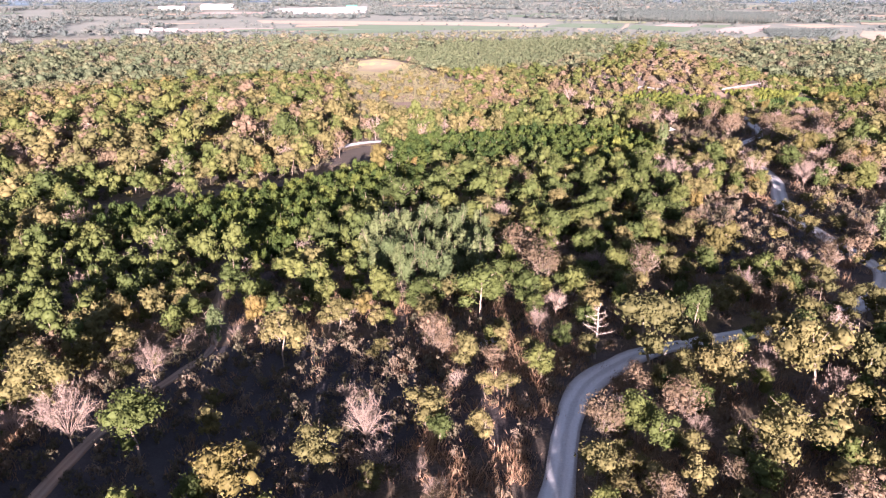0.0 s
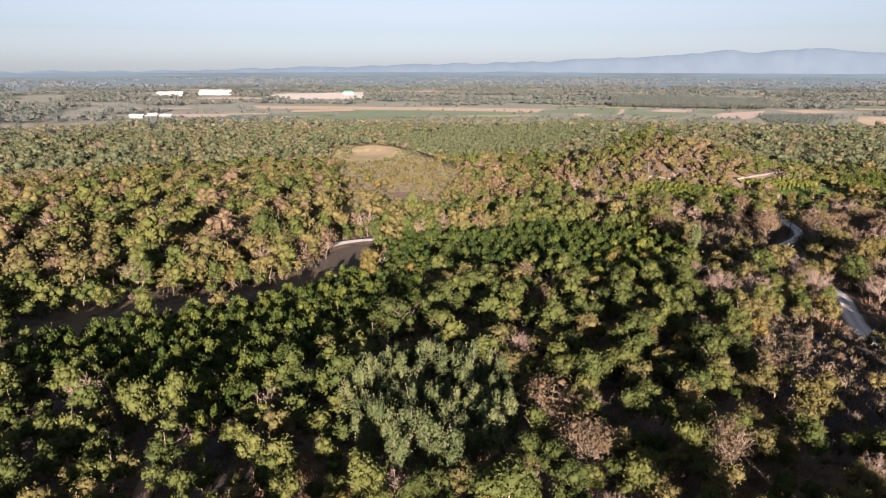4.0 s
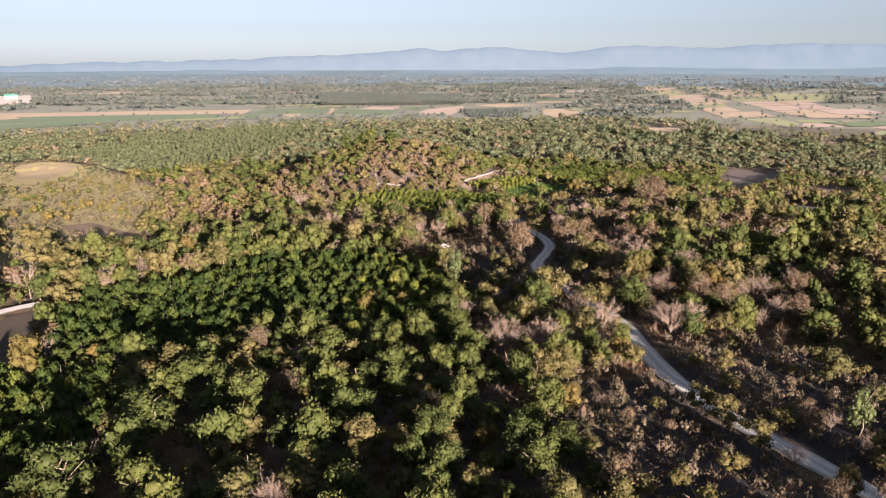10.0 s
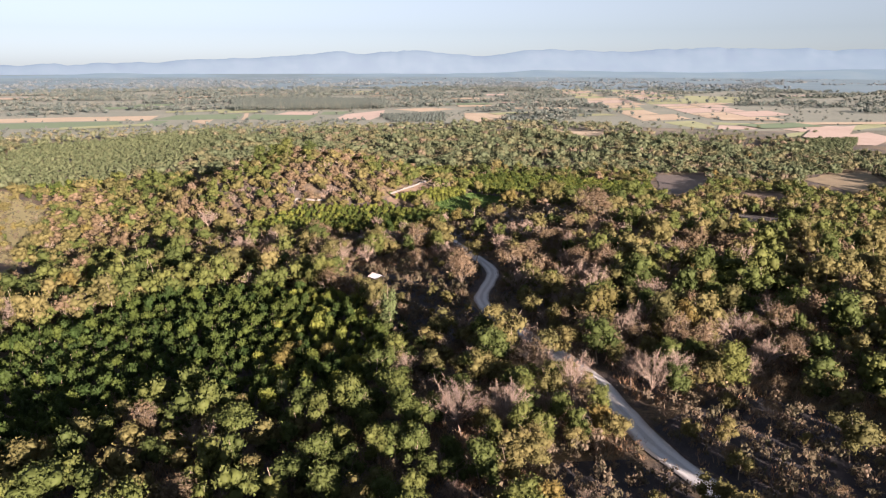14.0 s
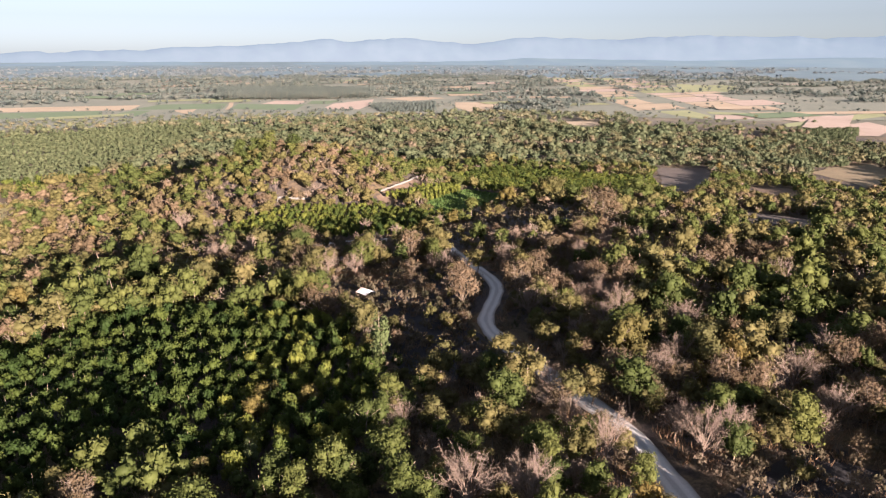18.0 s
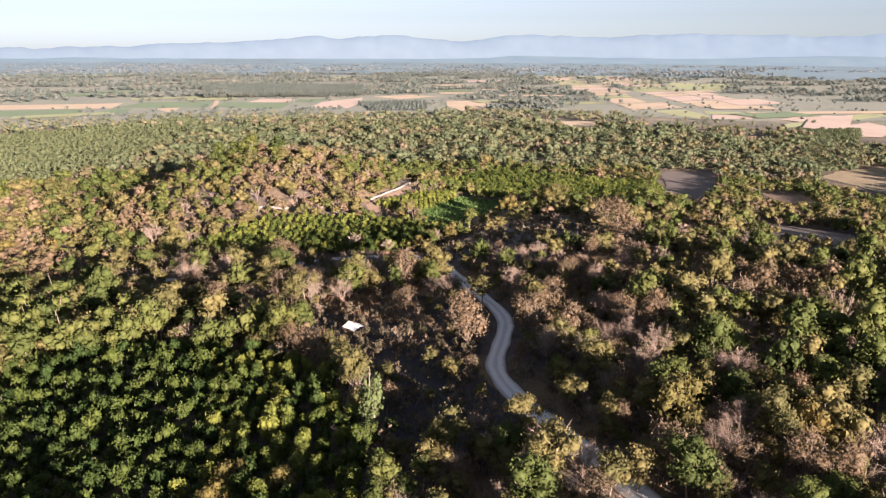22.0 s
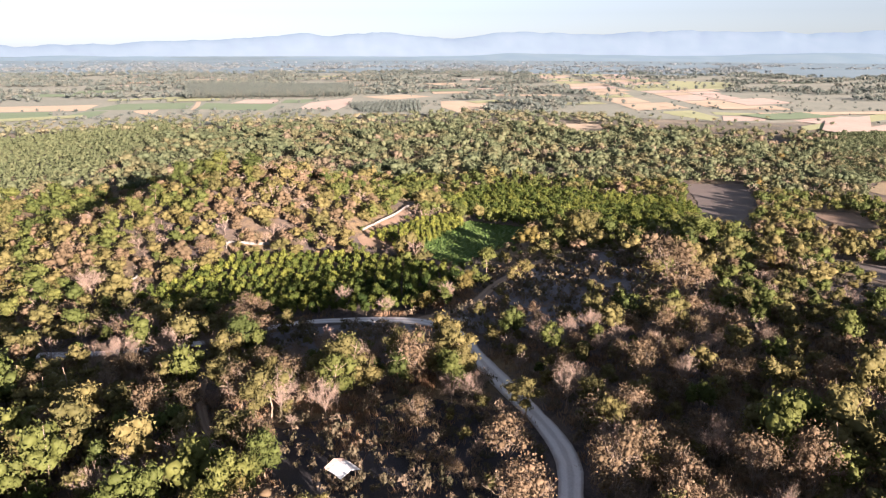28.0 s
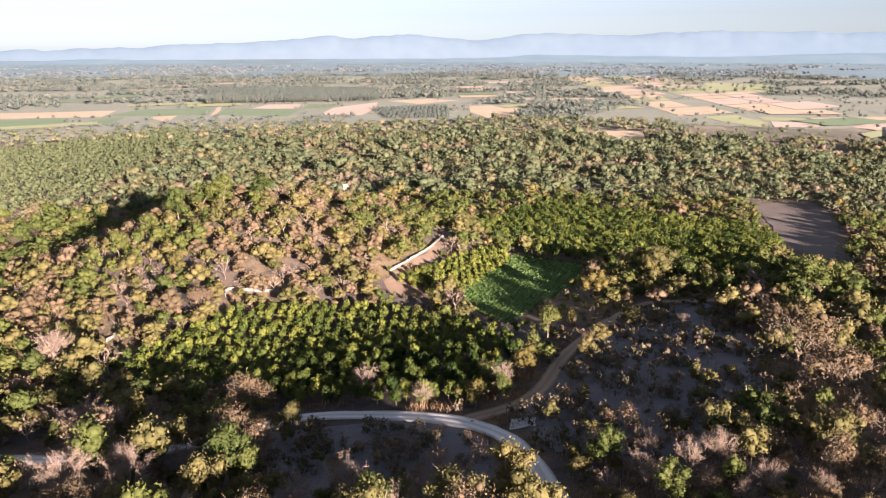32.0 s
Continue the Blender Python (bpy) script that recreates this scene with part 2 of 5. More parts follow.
# ---- the lie of the land ----
SWELLS = [(13.2, 60, 60, 150, 110), (-2.0, 40, 240, 120, 90), (15.1, 150, 250, 110, 90), (20.0, 116, 448, 34, 36), (14.0, 165, 448, 34, 36), (7.5, -120, 150, 130, 130),
          (8.0, 230, 120, 130, 130), (21.9, 0, -150, 220, 150), (3.2, 200, 330, 80, 60), (7.7, -150, 380, 110, 90), (5.0, -58, 645, 17, 15)]
PLAIN_Z = -6.0


def land(x, y):
    return PLAIN_Z + sum(a * np.exp(-((x - cx) / sx) ** 2 / 2 - ((y - cy) / sy) ** 2 / 2) for a, cx, cy, sx, sy in SWELLS)


def inside(poly, x, y):
    x, y = np.asarray(x, float), np.asarray(y, float)
    r = np.zeros(x.shape, bool)
    for (x0, y0), (x1, y1) in zip(poly, poly[1:] + poly[:1]):
        c = (y0 > y) != (y1 > y)
        r ^= c & (x < (x1 - x0) * (y - y0) / ((y1 - y0) or 1e-9) + x0)
    return r


def far_from(line, x, y):
    d = np.full(np.shape(x), 1e9)
    for (x0, y0), (x1, y1) in zip(line, line[1:]):
        ex, ey = x1 - x0, y1 - y0
        s = np.clip(((x - x0) * ex + (y - y0) * ey) / (ex * ex + ey * ey), 0, 1)
        d = np.minimum(d, np.hypot(x - x0 - s * ex, y - y0 - s * ey))
    return d


def smooth_line(pts, step=2.0):
    p = np.array(pts, float)
    p = np.vstack([2 * p[0] - p[1], p, 2 * p[-1] - p[-2]])
    out = []
    for i in range(1, len(p) - 2):
        n = max(2, int(np.hypot(*(p[i + 1] - p[i])) / step))
        for k in range(n):
            s = k / n
            out.append(0.5 * (2 * p[i] + (p[i + 1] - p[i - 1]) * s + (2 * p[i - 1] - 5 * p[i] + 4 * p[i + 1] - p[i + 2]) * s * s + (3 * p[i] - p[i - 1] - 3 * p[i + 1] + p[i + 2]) * s ** 3))
    out.append(p[-2])
    return [tuple(q) for q in out]


def mesh_of(name, verts, faces, material, attr=None, smooth=False):
    """One mesh from an array of corners and an array of faces with three or four corners each."""
    me = bpy.data.meshes.new(name)
    verts, faces = np.asarray(verts, np.float32), np.asarray(faces, np.int32)
    k = faces.shape[1]
    me.vertices.add(len(verts))
    me.vertices.foreach_set("co", verts.ravel())
    me.loops.add(faces.size)
    me.loops.foreach_set("vertex_index", faces.ravel())
    me.polygons.add(len(faces))
    me.polygons.foreach_set("loop_start", np.arange(len(faces), dtype=np.int32) * k)
    if attr is not None:
        a = me.attributes.new(attr[0], "FLOAT", "POINT")
        a.data.foreach_set("value", np.asarray(attr[1], np.float32))
    if smooth:
        me.polygons.foreach_set("use_smooth", np.ones(len(faces), bool))
    me.update(calc_edges=True)
    me.materials.append(material)
    return me


def part(name, bm, material, parent, label=""):
    me = bpy.data.meshes.new(name)
    bm.to_mesh(me)
    bm.free()
    me.materials.append(material)
    ob = new(name, me)
    ob.parent = parent
    return tagged(ob, label)


# ---- plan ----
MAIN_ROAD = smooth_line([(-2, 20), (6, 40), (11, 55), (14, 67), (17.5, 76), (23, 82), (29, 86), (38, 89), (54, 94), (68, 102), (77, 113), (78, 121), (78, 130), (78, 140), (79, 150), (81, 161), (85, 172), (89, 182),
                         (92, 203), (94, 219), (98, 231), (106, 240), (112, 247), (116, 256), (120, 271), (124, 285), (128, 297), (129, 306), (126, 315),
                         (119, 324), (109, 333), (101, 336), (84, 339), (66, 349), (50, 362)])
BRANCH = smooth_line([(128, 314), (138, 313), (147, 317), (159, 326), (174, 334), (190, 341), (204, 345), (216, 339), (240, 330)])
TRACK_WEST = smooth_line([(-42, 50), (-41, 67), (-39, 76), (-36, 84), (-34, 92), (-38, 108), (-41, 121), (-43, 136)])
TRACK_MID = smooth_line([(70, 268), (73, 276), (75, 287), (76, 298), (79, 311), (88, 330)])
DAM = smooth_line([(-42, 268), (-37, 276), (-30, 281), (-20, 283)])
ORCHARD_A = [(-17, 230), (-19, 262), (-10, 282), (15, 286), (37, 291), (56, 281), (69, 262), (73, 240), (66, 212), (52, 196), (40, 203), (27, 218), (8, 212), (-10, 225)]
ORCHARD_B = [(-92, 168), (-66, 184), (-47, 198), (-31, 216), (-22, 237), (-10, 225), (-5, 214), (-5, 186), (-22, 158), (-36, 122), (-49, 141), (-74, 150)]
ORCHARD_C = [(79, 383), (107, 392), (123, 387), (145, 376), (159, 350), (154, 332), (131, 320), (116, 331), (105, 342), (99, 359), (84, 366)]
ORCHARD_D = [(154, 391), (175, 400), (209, 418), (196, 397), (176, 384), (160, 377)]
ORCHARD_E = [(212, 430), (227, 464), (286, 498), (336, 407), (304, 372), (241, 352), (232, 386), (212, 414)]
ORCHARD_F = [(-60, 700), (22, 850), (100, 880), (200, 950), (208, 870), (161, 774), (104, 653), (58, 600), (20, 530), (12, 565), (-7, 606)]
GRASSLAND = [(-100, 669), (-60, 690), (-10, 600), (14, 520), (10, 437), (-1, 370), (-26, 325), (-39, 300), (-58, 440), (-82, 554)]
GREEN_FIELD = [(170, 385), (209, 411), (226, 396), (205, 373), (164, 352), (163, 368)]
GUM_GROVE = [(-18, 144), (-3, 151), (10, 139), (8, 113), (-3, 106), (-14, 116)]
BURN_EAST = [(160, 324), (190, 340), (216, 338), (190, 302), (172, 288), (145, 284), (132, 296), (135, 310)]
BURN_ROAD = [(100, 333), (119, 322), (126, 311), (124, 297), (116, 290), (92, 312)]
HUT_PLOT = [(83, 288), (91, 274), (88, 267), (82, 262), (78, 268)]
SCRUB_HUT = [(80, 285), (108, 280), (114, 258), (95, 232), (90, 212), (72, 212), (76, 240), (78, 262)]
SCRUB_NEAR = [(-45, 55), (-45, 86), (-25, 98), (0, 100), (18, 96), (24, 84), (12, 62), (8, 40), (-30, 40)]
GRASS_ZONES = [[(-2, 56), (8, 54), (13.5, 74), (19, 86), (20, 100), (4, 104), (-8, 94), (-3, 76)], [(88, 268), (96, 264), (103, 272), (98, 286), (89, 281)], [(131, 316), (146, 320), (160, 330), (176, 338), (172, 342), (156, 334), (140, 325)], [(96, 338), (112, 334), (126, 320), (132, 318), (122, 331), (104, 343)]]
SCRUB_MID = [(50, 137), (56, 160), (68, 165), (76, 160), (75, 135), (70, 118), (56, 112), (45, 118)]
SCRUB_ROAD_EAST = [(84, 165), (104, 166), (112, 145), (100, 118), (84, 112), (80, 118), (81, 145)]
SCRUB_WEST = [(-48, 52), (-50, 72), (-44, 88), (-25, 95), (-6, 92), (2, 80), (-4, 64), (-14, 54)]
PLOT_EAST = [(383, 447), (412, 430), (378, 398), (305, 356), (312, 380), (345, 408)]
PLOT_NEAR_EAST = [(258, 296), (270, 284), (274, 260), (248, 247), (238, 256), (246, 280)]
QUARRY = [(149, 384), (158, 380), (164, 390), (157, 397), (150, 393)]
BARE_STRIP = [(160, 396.5), (175, 404.5), (207, 442), (205, 446), (173, 408), (158, 400)]
WALLS = [[(80.5, 397.4), (84.2, 400.1), (89, 397.6)], [(109.2, 400), (110.9, 402.6), (116.5, 398.9), (124, 395.0)], [(154.9, 397.3), (162.8, 402), (176, 411.6), (186, 422), (193, 429.6), (202, 441)]]
TAN_EAST = [(441, 354), (454, 384), (483, 390), (530, 385), (480, 342), (430, 334)]
RED_EAST = [(368, 365), (385, 352), (357, 325), (346, 338)]
FIELD_EDGE_EAST = [(664, 512), (684, 536), (830, 556), (790, 505), (700, 474)]
POND_BED = [(-38, 262), (-36, 274), (-29, 279), (-20, 280), (-20, 262), (-23, 244), (-37, 246)]
POND = [(-38, 262), (-36, 274), (-29, 279), (-20, 280), (-20, 262), (-22, 240), (-30, 219), (-46, 201), (-66, 187), (-92, 172), (-100, 190), (-82, 204), (-62, 213), (-47, 223), (-39, 240)]
CLEARINGS = [[(-74, 660), (-36, 640), (-50, 590), (-72, 600)], [(-30, 415), (-18, 418), (0, 380), (-6, 366), (-20, 385)]]

# ---- ground: one sheet to the horizon ----
def sheet():
    u = np.linspace(-1, 1, 321)
    gx = 90 + 620 * np.sinh(2.95 * u) / np.sinh(2.95) * 9.0 * 0.9
    gy = 250 + 620 * np.sinh(2.95 * u) / np.sinh(2.95) * 9.0 * 0.9
    X, Y = np.meshgrid(gx, gy)
    Z = land(X, Y)
    n = len(u)
    i = np.arange(n * n).reshape(n, n)
    faces = np.stack([i[:-1, :-1], i[:-1, 1:], i[1:, 1:], i[1:, :-1]], -1).reshape(-1, 4)
    r = np.hypot(X - 80, Y - 200)
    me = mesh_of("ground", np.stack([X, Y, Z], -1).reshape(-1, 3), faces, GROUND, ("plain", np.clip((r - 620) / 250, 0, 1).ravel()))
    for p in me.polygons:
        p.use_smooth = True
    return tagged(new("ground", me), "leaf-littered forest floor and far dry farmland", "ground", kind="structure")


sheet()


def strip(name, line, width, lift, material, label, category="road", seed=1):
    rng = np.random.default_rng(seed)
    p = np.array(line)
    t = np.gradient(p, axis=0)
    t /= np.linalg.norm(t, axis=1)[:, None]
    nrm = np.stack([-t[:, 1], t[:, 0]], 1)
    cols = np.linspace(-0.5, 0.5, 13)
    v = []
    edge = np.convolve(rng.normal(0, 0.35, len(p) + 6), np.ones(7) / 7, "valid") * 1.6
    for j, c in enumerate(cols):
        w = width * c + (edge if abs(c) > 0.4 else 0) * np.sign(c)
        q = p + nrm * np.reshape(w, (-1, 1))
        rut = -0.05 if j in (3, 4, 8, 9) else 0.02
        v.append(np.column_stack([q, land(q[:, 0], q[:, 1]) + lift + (rut if 0 < j < 12 else -0.12)]))
    v = np.stack(v, 1)
    n, k = v.shape[:2]
    i = np.arange(n * k).reshape(n, k)
    f = np.stack([i[:-1, :-1], i[:-1, 1:], i[1:, 1:], i[1:, :-1]], -1).reshape(-1, 4)[:, ::-1]
    ob = new(name, mesh_of(name, v.reshape(-1, 3), f, material, ("across", np.tile(np.abs(cols) * 2, n)), smooth=True))
    return tagged(ob, label, category, kind="structure")


strip("road", MAIN_ROAD, 3.6, 0.26, ROAD, "pale grey gravel road winding through the dry forest")
strip("road_branch", BRANCH, 3.4, 0.24, TRACK, "brown earth side road beside the orchard")
strip("track_west", TRACK_WEST, 1.8, 0.2, TRACK, "narrow dry earth footpath through scrub")
strip("track_mid", TRACK_MID, 1.8, 0.12, TRACK, "narrow dry earth track between trees")
strip("dam_road", DAM, 4.2, 1.3, ROAD, "pale earth dam along the end of the pond")


def patch(name, poly, lift, material, label, category="ground", cell=4.0, flat=None, rough=0.35):
    """A piece of ground with an uneven outline, laid on the land."""
    p = np.array(poly, float)
    lo, hi = p.min(0), p.max(0)
    n = np.clip(((hi - lo) / cell).astype(int) + 2, 3, 60)
    X, Y = np.meshgrid(np.linspace(lo[0], hi[0], n[0]), np.linspace(lo[1], hi[1], n[1]))
    bm = bmesh.new()
    outline = []
    for (x0, y0), (x1, y1) in zip(poly, poly[1:] + poly[:1]):
        m = max(1, int(math.hypot(x1 - x0, y1 - y0) / cell))
        for k in range(m):
            x, y = x0 + (x1 - x0) * k / m, y0 + (y1 - y0) * k / m
            s = min(cell, 40) * rough * noise.noise((x / cell, y / cell, 3.0))
            outline.append((x + s, y - s))
    f = bm.faces.new([bm.verts.new((x, y, 0)) for x, y in outline])
    for axis, lines in ((0, X[0, 1:-1]), (1, Y[1:-1, 0])):
        for c in lines:
            co, no = ((c, 0, 0), (1, 0, 0)) if axis == 0 else ((0, c, 0), (0, 1, 0))
            bmesh.ops.bisect_plane(bm, geom=bm.verts[:] + bm.edges[:] + bm.faces[:], plane_co=co, plane_no=no)
    for v in bm.verts:
        v.co.z = (float(land(v.co.x, v.co.y)) if flat is None else flat) + lift
    bmesh.ops.recalc_face_normals(bm, faces=bm.faces[:])
    if sum(fc.normal.z for fc in bm.faces) < 0:
        bmesh.ops.reverse_faces(bm, faces=bm.faces[:])
    me = bpy.data.meshes.new(name)
    bm.to_mesh(me)
    bm.free()
    me.materials.append(material)
    return tagged(new(name, me), label, category, kind="structure")


patch("burnt_ground_east", BURN_EAST, 0.08, ASH, "blackened burnt scrub ground beside the road")
patch("burnt_ground_road", BURN_ROAD, 0.08, ASH, "blackened burnt ground inside the road bend")
patch("burnt_plot", HUT_PLOT, 0.07, CHAR_SHADED, "dark burnt bare plot beside the hut")
patch("burnt_scrub", SCRUB_MID, 0.07, CHAR_SHADED, "dark burnt scrub ground beside the road")
patch("burnt_scrub_east", SCRUB_ROAD_EAST, 0.06, CHAR_SHADED, "dark burnt scrub ground beside the road")
patch("burnt_scrub_west", SCRUB_WEST, 0.06, CHAR_SHADED, "dark burnt scrub ground with bare trees")
patch("scrub_hut_ground", SCRUB_HUT, 0.045, CHAR_SHADED, "dark burnt ground with dry scrub round the hut")
ASH_PALE = earth_mat("pale_wood_ash", (0.30, 0.31, 0.34), (0.42, 0.43, 0.46), (0.52, 0.53, 0.56), 0.6, 0.05)
patch("ash_patch", [(5.5, 89), (8.5, 89.6), (9.2, 91.4), (6.4, 91.8), (5.0, 90.4)], 0.16, ASH_PALE, "pale ash patch on burnt ground", cell=1.2)
patch("ash_patch_junction", [(131, 306), (135, 304.5), (137, 307), (133.5, 309)], 0.16, ASH_PALE, "pale ash patch beside the road junction", cell=1.2)
patch("quarry", QUARRY, 0.12, SOIL, "bare pinkish dug soil at the hill foot")
patch("bare_strip", BARE_STRIP, 0.1, SOIL, "bare reddish soil strip below the wall")
patch("green_field", GREEN_FIELD, 0.25, CROP, "bright green crop field between orchards", "field")
patch("ploughed_plot_east", PLOT_EAST, 0.15, PLOUGHED, "grey ploughed plot among trees", "field")
patch("ploughed_plot_near", PLOT_NEAR_EAST, 0.15, PLOUGHED, "grey ploughed plot among trees", "field")
patch("stubble_plot_east", TAN_EAST, 0.15, DRY_PASTURE, "dry tan stubble plot among trees", "field", 8)
patch("red_soil_plot", RED_EAST, 0.15, SOIL, "bare reddish soil plot among trees", "field")
patch("pond_bed", POND_BED, 0.1, MUD_SHADED, "dried muddy pond bed behind an earth dam", "pond")
patch("grassland", GRASSLAND, 0.12, GRASS, "light olive grassland with scattered bushes", "grassland", 10, rough=0.9)
patch("clearing_far", CLEARINGS[0], 0.2, DRY_PASTURE, "pale dry grass clearing in the forest", "clearing", 12)
patch("clearing_soil", CLEARINGS[1], 0.15, SOIL, "bare orange soil bank at the forest edge", "clearing")

# ---- trees ----
def unit(v):
    return v / (np.linalg.norm(v, axis=-1, keepdims=True) + 1e-9)


GOLDEN = (1 + 5 ** 0.5) / 2
ICO_V = unit(np.array([(-1, GOLDEN, 0), (1, GOLDEN, 0), (-1, -GOLDEN, 0), (1, -GOLDEN, 0), (0, -1, GOLDEN), (0, 1, GOLDEN), (0, -1, -GOLDEN), (0, 1, -GOLDEN), (GOLDEN, 0, -1), (GOLDEN, 0, 1), (-GOLDEN, 0, -1), (-GOLDEN, 0, 1)]))
ICO_F = np.array([(a, b, c) for a in range(12) for b in range(a + 1, 12) for c in range(b + 1, 12)
                  if max(np.linalg.norm(ICO_V[a] - ICO_V[b]), np.linalg.norm(ICO_V[b] - ICO_V[c]), np.linalg.norm(ICO_V[a] - ICO_V[c])) < 1.2])
ICO_F = np.array([f if np.dot(np.cross(ICO_V[f[1]] - ICO_V[f[0]], ICO_V[f[2]] - ICO_V[f[0]]), ICO_V[f[0]]) > 0 else f[::-1] for f in ICO_F])


def tris(f):
    """Four-cornered faces cut in two."""
    return np.vstack([f[:, [0, 1, 2]], f[:, [0, 2, 3]]])


def crown_shape(rng, leaves, leaf, lobes, rx, rz, z0, spread=0.6, up=0.25, flat=1.0, hearts=None, core=0.62, big=(0.26, 0.44)):
    """A crown: uneven clumps of foliage, each a rough dense heart under sprays of leaves. rx, rz: half its width and height; its foot is at z0."""
    c = unit(rng.normal(size=(lobes, 3)) + (0, 0, 0.3)) * rng.uniform(0.3, 1.0, (lobes, 1)) ** 0.6 * spread
    c[0] = (0, 0, 0.1)
    lr = rng.uniform(*big, lobes)
    k = rng.integers(0, lobes, leaves)
    d = unit(rng.normal(size=(leaves, 3)) + (0, 0, up))
    p = (c[k] + d * (lr[k] * rng.uniform(0.6, 1.2, leaves))[:, None] * (1, 1, flat)) * (rx, rx, rz)
    p[:, 2] += z0 + rz
    n = unit(d * 0.6 + c[k] * 0.3 + 0.45 * rng.normal(size=(leaves, 3)))
    a = unit(np.cross(n, unit(rng.normal(size=(leaves, 3)))))
    b = np.cross(n, a)
    s = (leaf * rng.uniform(0.6, 1.4, leaves))[:, None]
    w = rng.uniform(0.45, 0.7, (leaves, 1))
    v = np.stack([p - a * s * 0.5 - b * s * w, p - a * s * 0.35 + b * s * w, p + a * s * 0.75 + b * s * w * 0.1], 1).reshape(-1, 3)
    f = np.arange(leaves * 3).reshape(-1, 3)
    m = lobes if hearts is None else min(hearts, lobes)
    if m:
        hv = c[:m, None] + ICO_V[None] * rng.uniform(0.6, 1.2, (m, 12, 1)) * (lr[:m, None, None] * core) * (1, 1, flat)
        hv = (hv * (rx, rx, rz)).reshape(-1, 3)
        hv[:, 2] += z0 + rz
        f = np.vstack([f, (ICO_F[None] + (np.arange(m) * 12)[:, None, None]).reshape(-1, 3) + len(v)])
        v = np.vstack([v, hv])
    return v, f


def sticks(segs, sides=3):
    """Tapered limbs from (start, end, radius at start, radius at end)."""
    v, f = [], []
    for a, b, ra, rb in segs:
        a, b = np.array(a, float), np.array(b, float)
        t = unit(b - a)
        u = unit(np.cross(t, (0.31, 0.95, 0.05)))
        w = np.cross(t, u)
        i = len(v)
        for c, r in ((a, ra), (b, rb)):
            for j in range(sides):
                an = 2 * math.pi * j / sides
                v.append(c + r * (math.cos(an) * u + math.sin(an) * w))
        f += [(i + j, i + (j + 1) % sides, i + sides + (j + 1) % sides, i + sides + j) for j in range(sides)]
    return np.array(v), tris(np.array(f))


def trunk_shape(rng, height, radius, limbs, reach):
    bend = rng.normal(0, 0.06, (3, 2)) * height
    p = [np.array([0, 0, -0.3]), np.array([*bend[0], height * 0.35]), np.array([*(bend[0] + bend[1]), height * 0.7]), np.array([*(bend[0] + bend[1] + bend[2]), height])]
    r = [radius, radius * 0.8, radius * 0.55, radius * 0.25]
    segs = [(p[i], p[i + 1], r[i], r[i + 1]) for i in range(3)]
    for i in range(limbs):
        s = rng.uniform(0.35, 0.85)
        a = p[1] + (p[3] - p[1]) * s if s > 0.2 else p[1]
        an = 2 * math.pi * (i + rng.uniform(0, 0.6)) / limbs
        segs.append((a, a + np.array([math.cos(an), math.sin(an), 0.7]) * reach * rng.uniform(0.6, 1.1), radius * 0.4, radius * 0.12))
    return sticks(segs, 4)


def bare_shape(rng, height, width, forks=7, twigs=90, sliver=0.05, low=0.28):
    """A leafless tree: limbs that rise and spread into a rounded dome, and a haze of thin twigs at their ends."""
    segs, tips = [], []
    top = np.array([rng.normal(0, 0.15), rng.normal(0, 0.15), height * low])
    segs.append(((0, 0, -0.3), top, 0.11, 0.07))
    for i in range(forks):
        an = 2.4 * i + rng.uniform(-0.4, 0.4)
        tilt = math.sqrt((i + 0.5) / forks) * 1.25
        way = np.array([math.cos(an) * math.sin(tilt) * width * 0.5, math.sin(an) * math.sin(tilt) * width * 0.5, height * (1 - low) * (0.25 + 0.75 * math.cos(tilt))])
        a = top * rng.uniform(0.75, 1.0)
        b = a + way * rng.uniform(0.5, 0.66) * (0.85, 0.85, 1.0)
        segs.append((a, b, 0.045, 0.026))
        for j in range(4):
            c = a + way * rng.uniform(0.85, 1.05) + rng.normal(size=3) * (width * 0.09, width * 0.09, height * 0.05)
            q = b - (b - a) * rng.uniform(0, 0.4)
            segs.append((q, c, 0.022, 0.009))
            tips.append((q, c))
    v, f = sticks(segs, 3)
    n = twigs
    k = rng.integers(0, len(tips), n)
    ta, tb = np.array([t[0] for t in tips])[k], np.array([t[1] for t in tips])[k]
    a = ta + (tb - ta) * rng.uniform(0.25, 1.0, (n, 1))
    d = unit(unit(tb - ta) * 0.7 + rng.normal(size=(n, 3)) * 0.75 + (0, 0, 0.1))
    ln = rng.uniform(0.4, 1.0, (n, 1)) * width * 0.17
    s = unit(np.cross(d, rng.normal(size=(n, 3)))) * sliver
    tw = np.stack([a - s, a + s, a + d * ln + s * 0.3, a + d * ln - s * 0.3], 1).reshape(-1, 3)
    return np.vstack([v, tw]), np.vstack([f, tris(np.arange(n * 4).reshape(-1, 4)) + len(v)])


def tuft_shape(rng, blades, height, width, wide=1.0):
    """Dry grass: blades that lean outward from their roots."""
    a = rng.normal(0, 0.28 * width, (blades, 3)) * (1, 1, 0)
    d = unit(rng.normal(size=(blades, 3)) * (0.4, 0.4, 0.1) + (0, 0, 1))
    ln = rng.uniform(0.4, 1.0, (blades, 1)) * height
    s = unit(np.cross(d, rng.normal(size=(blades, 3)))) * rng.uniform(0.035, 0.07, (blades, 1)) * wide
    v = np.stack([a - s - (0, 0, 0.1), a + s - (0, 0, 0.1), a + d * ln], 1).reshape(-1, 3)
    return v, np.arange(blades * 3).reshape(-1, 3)


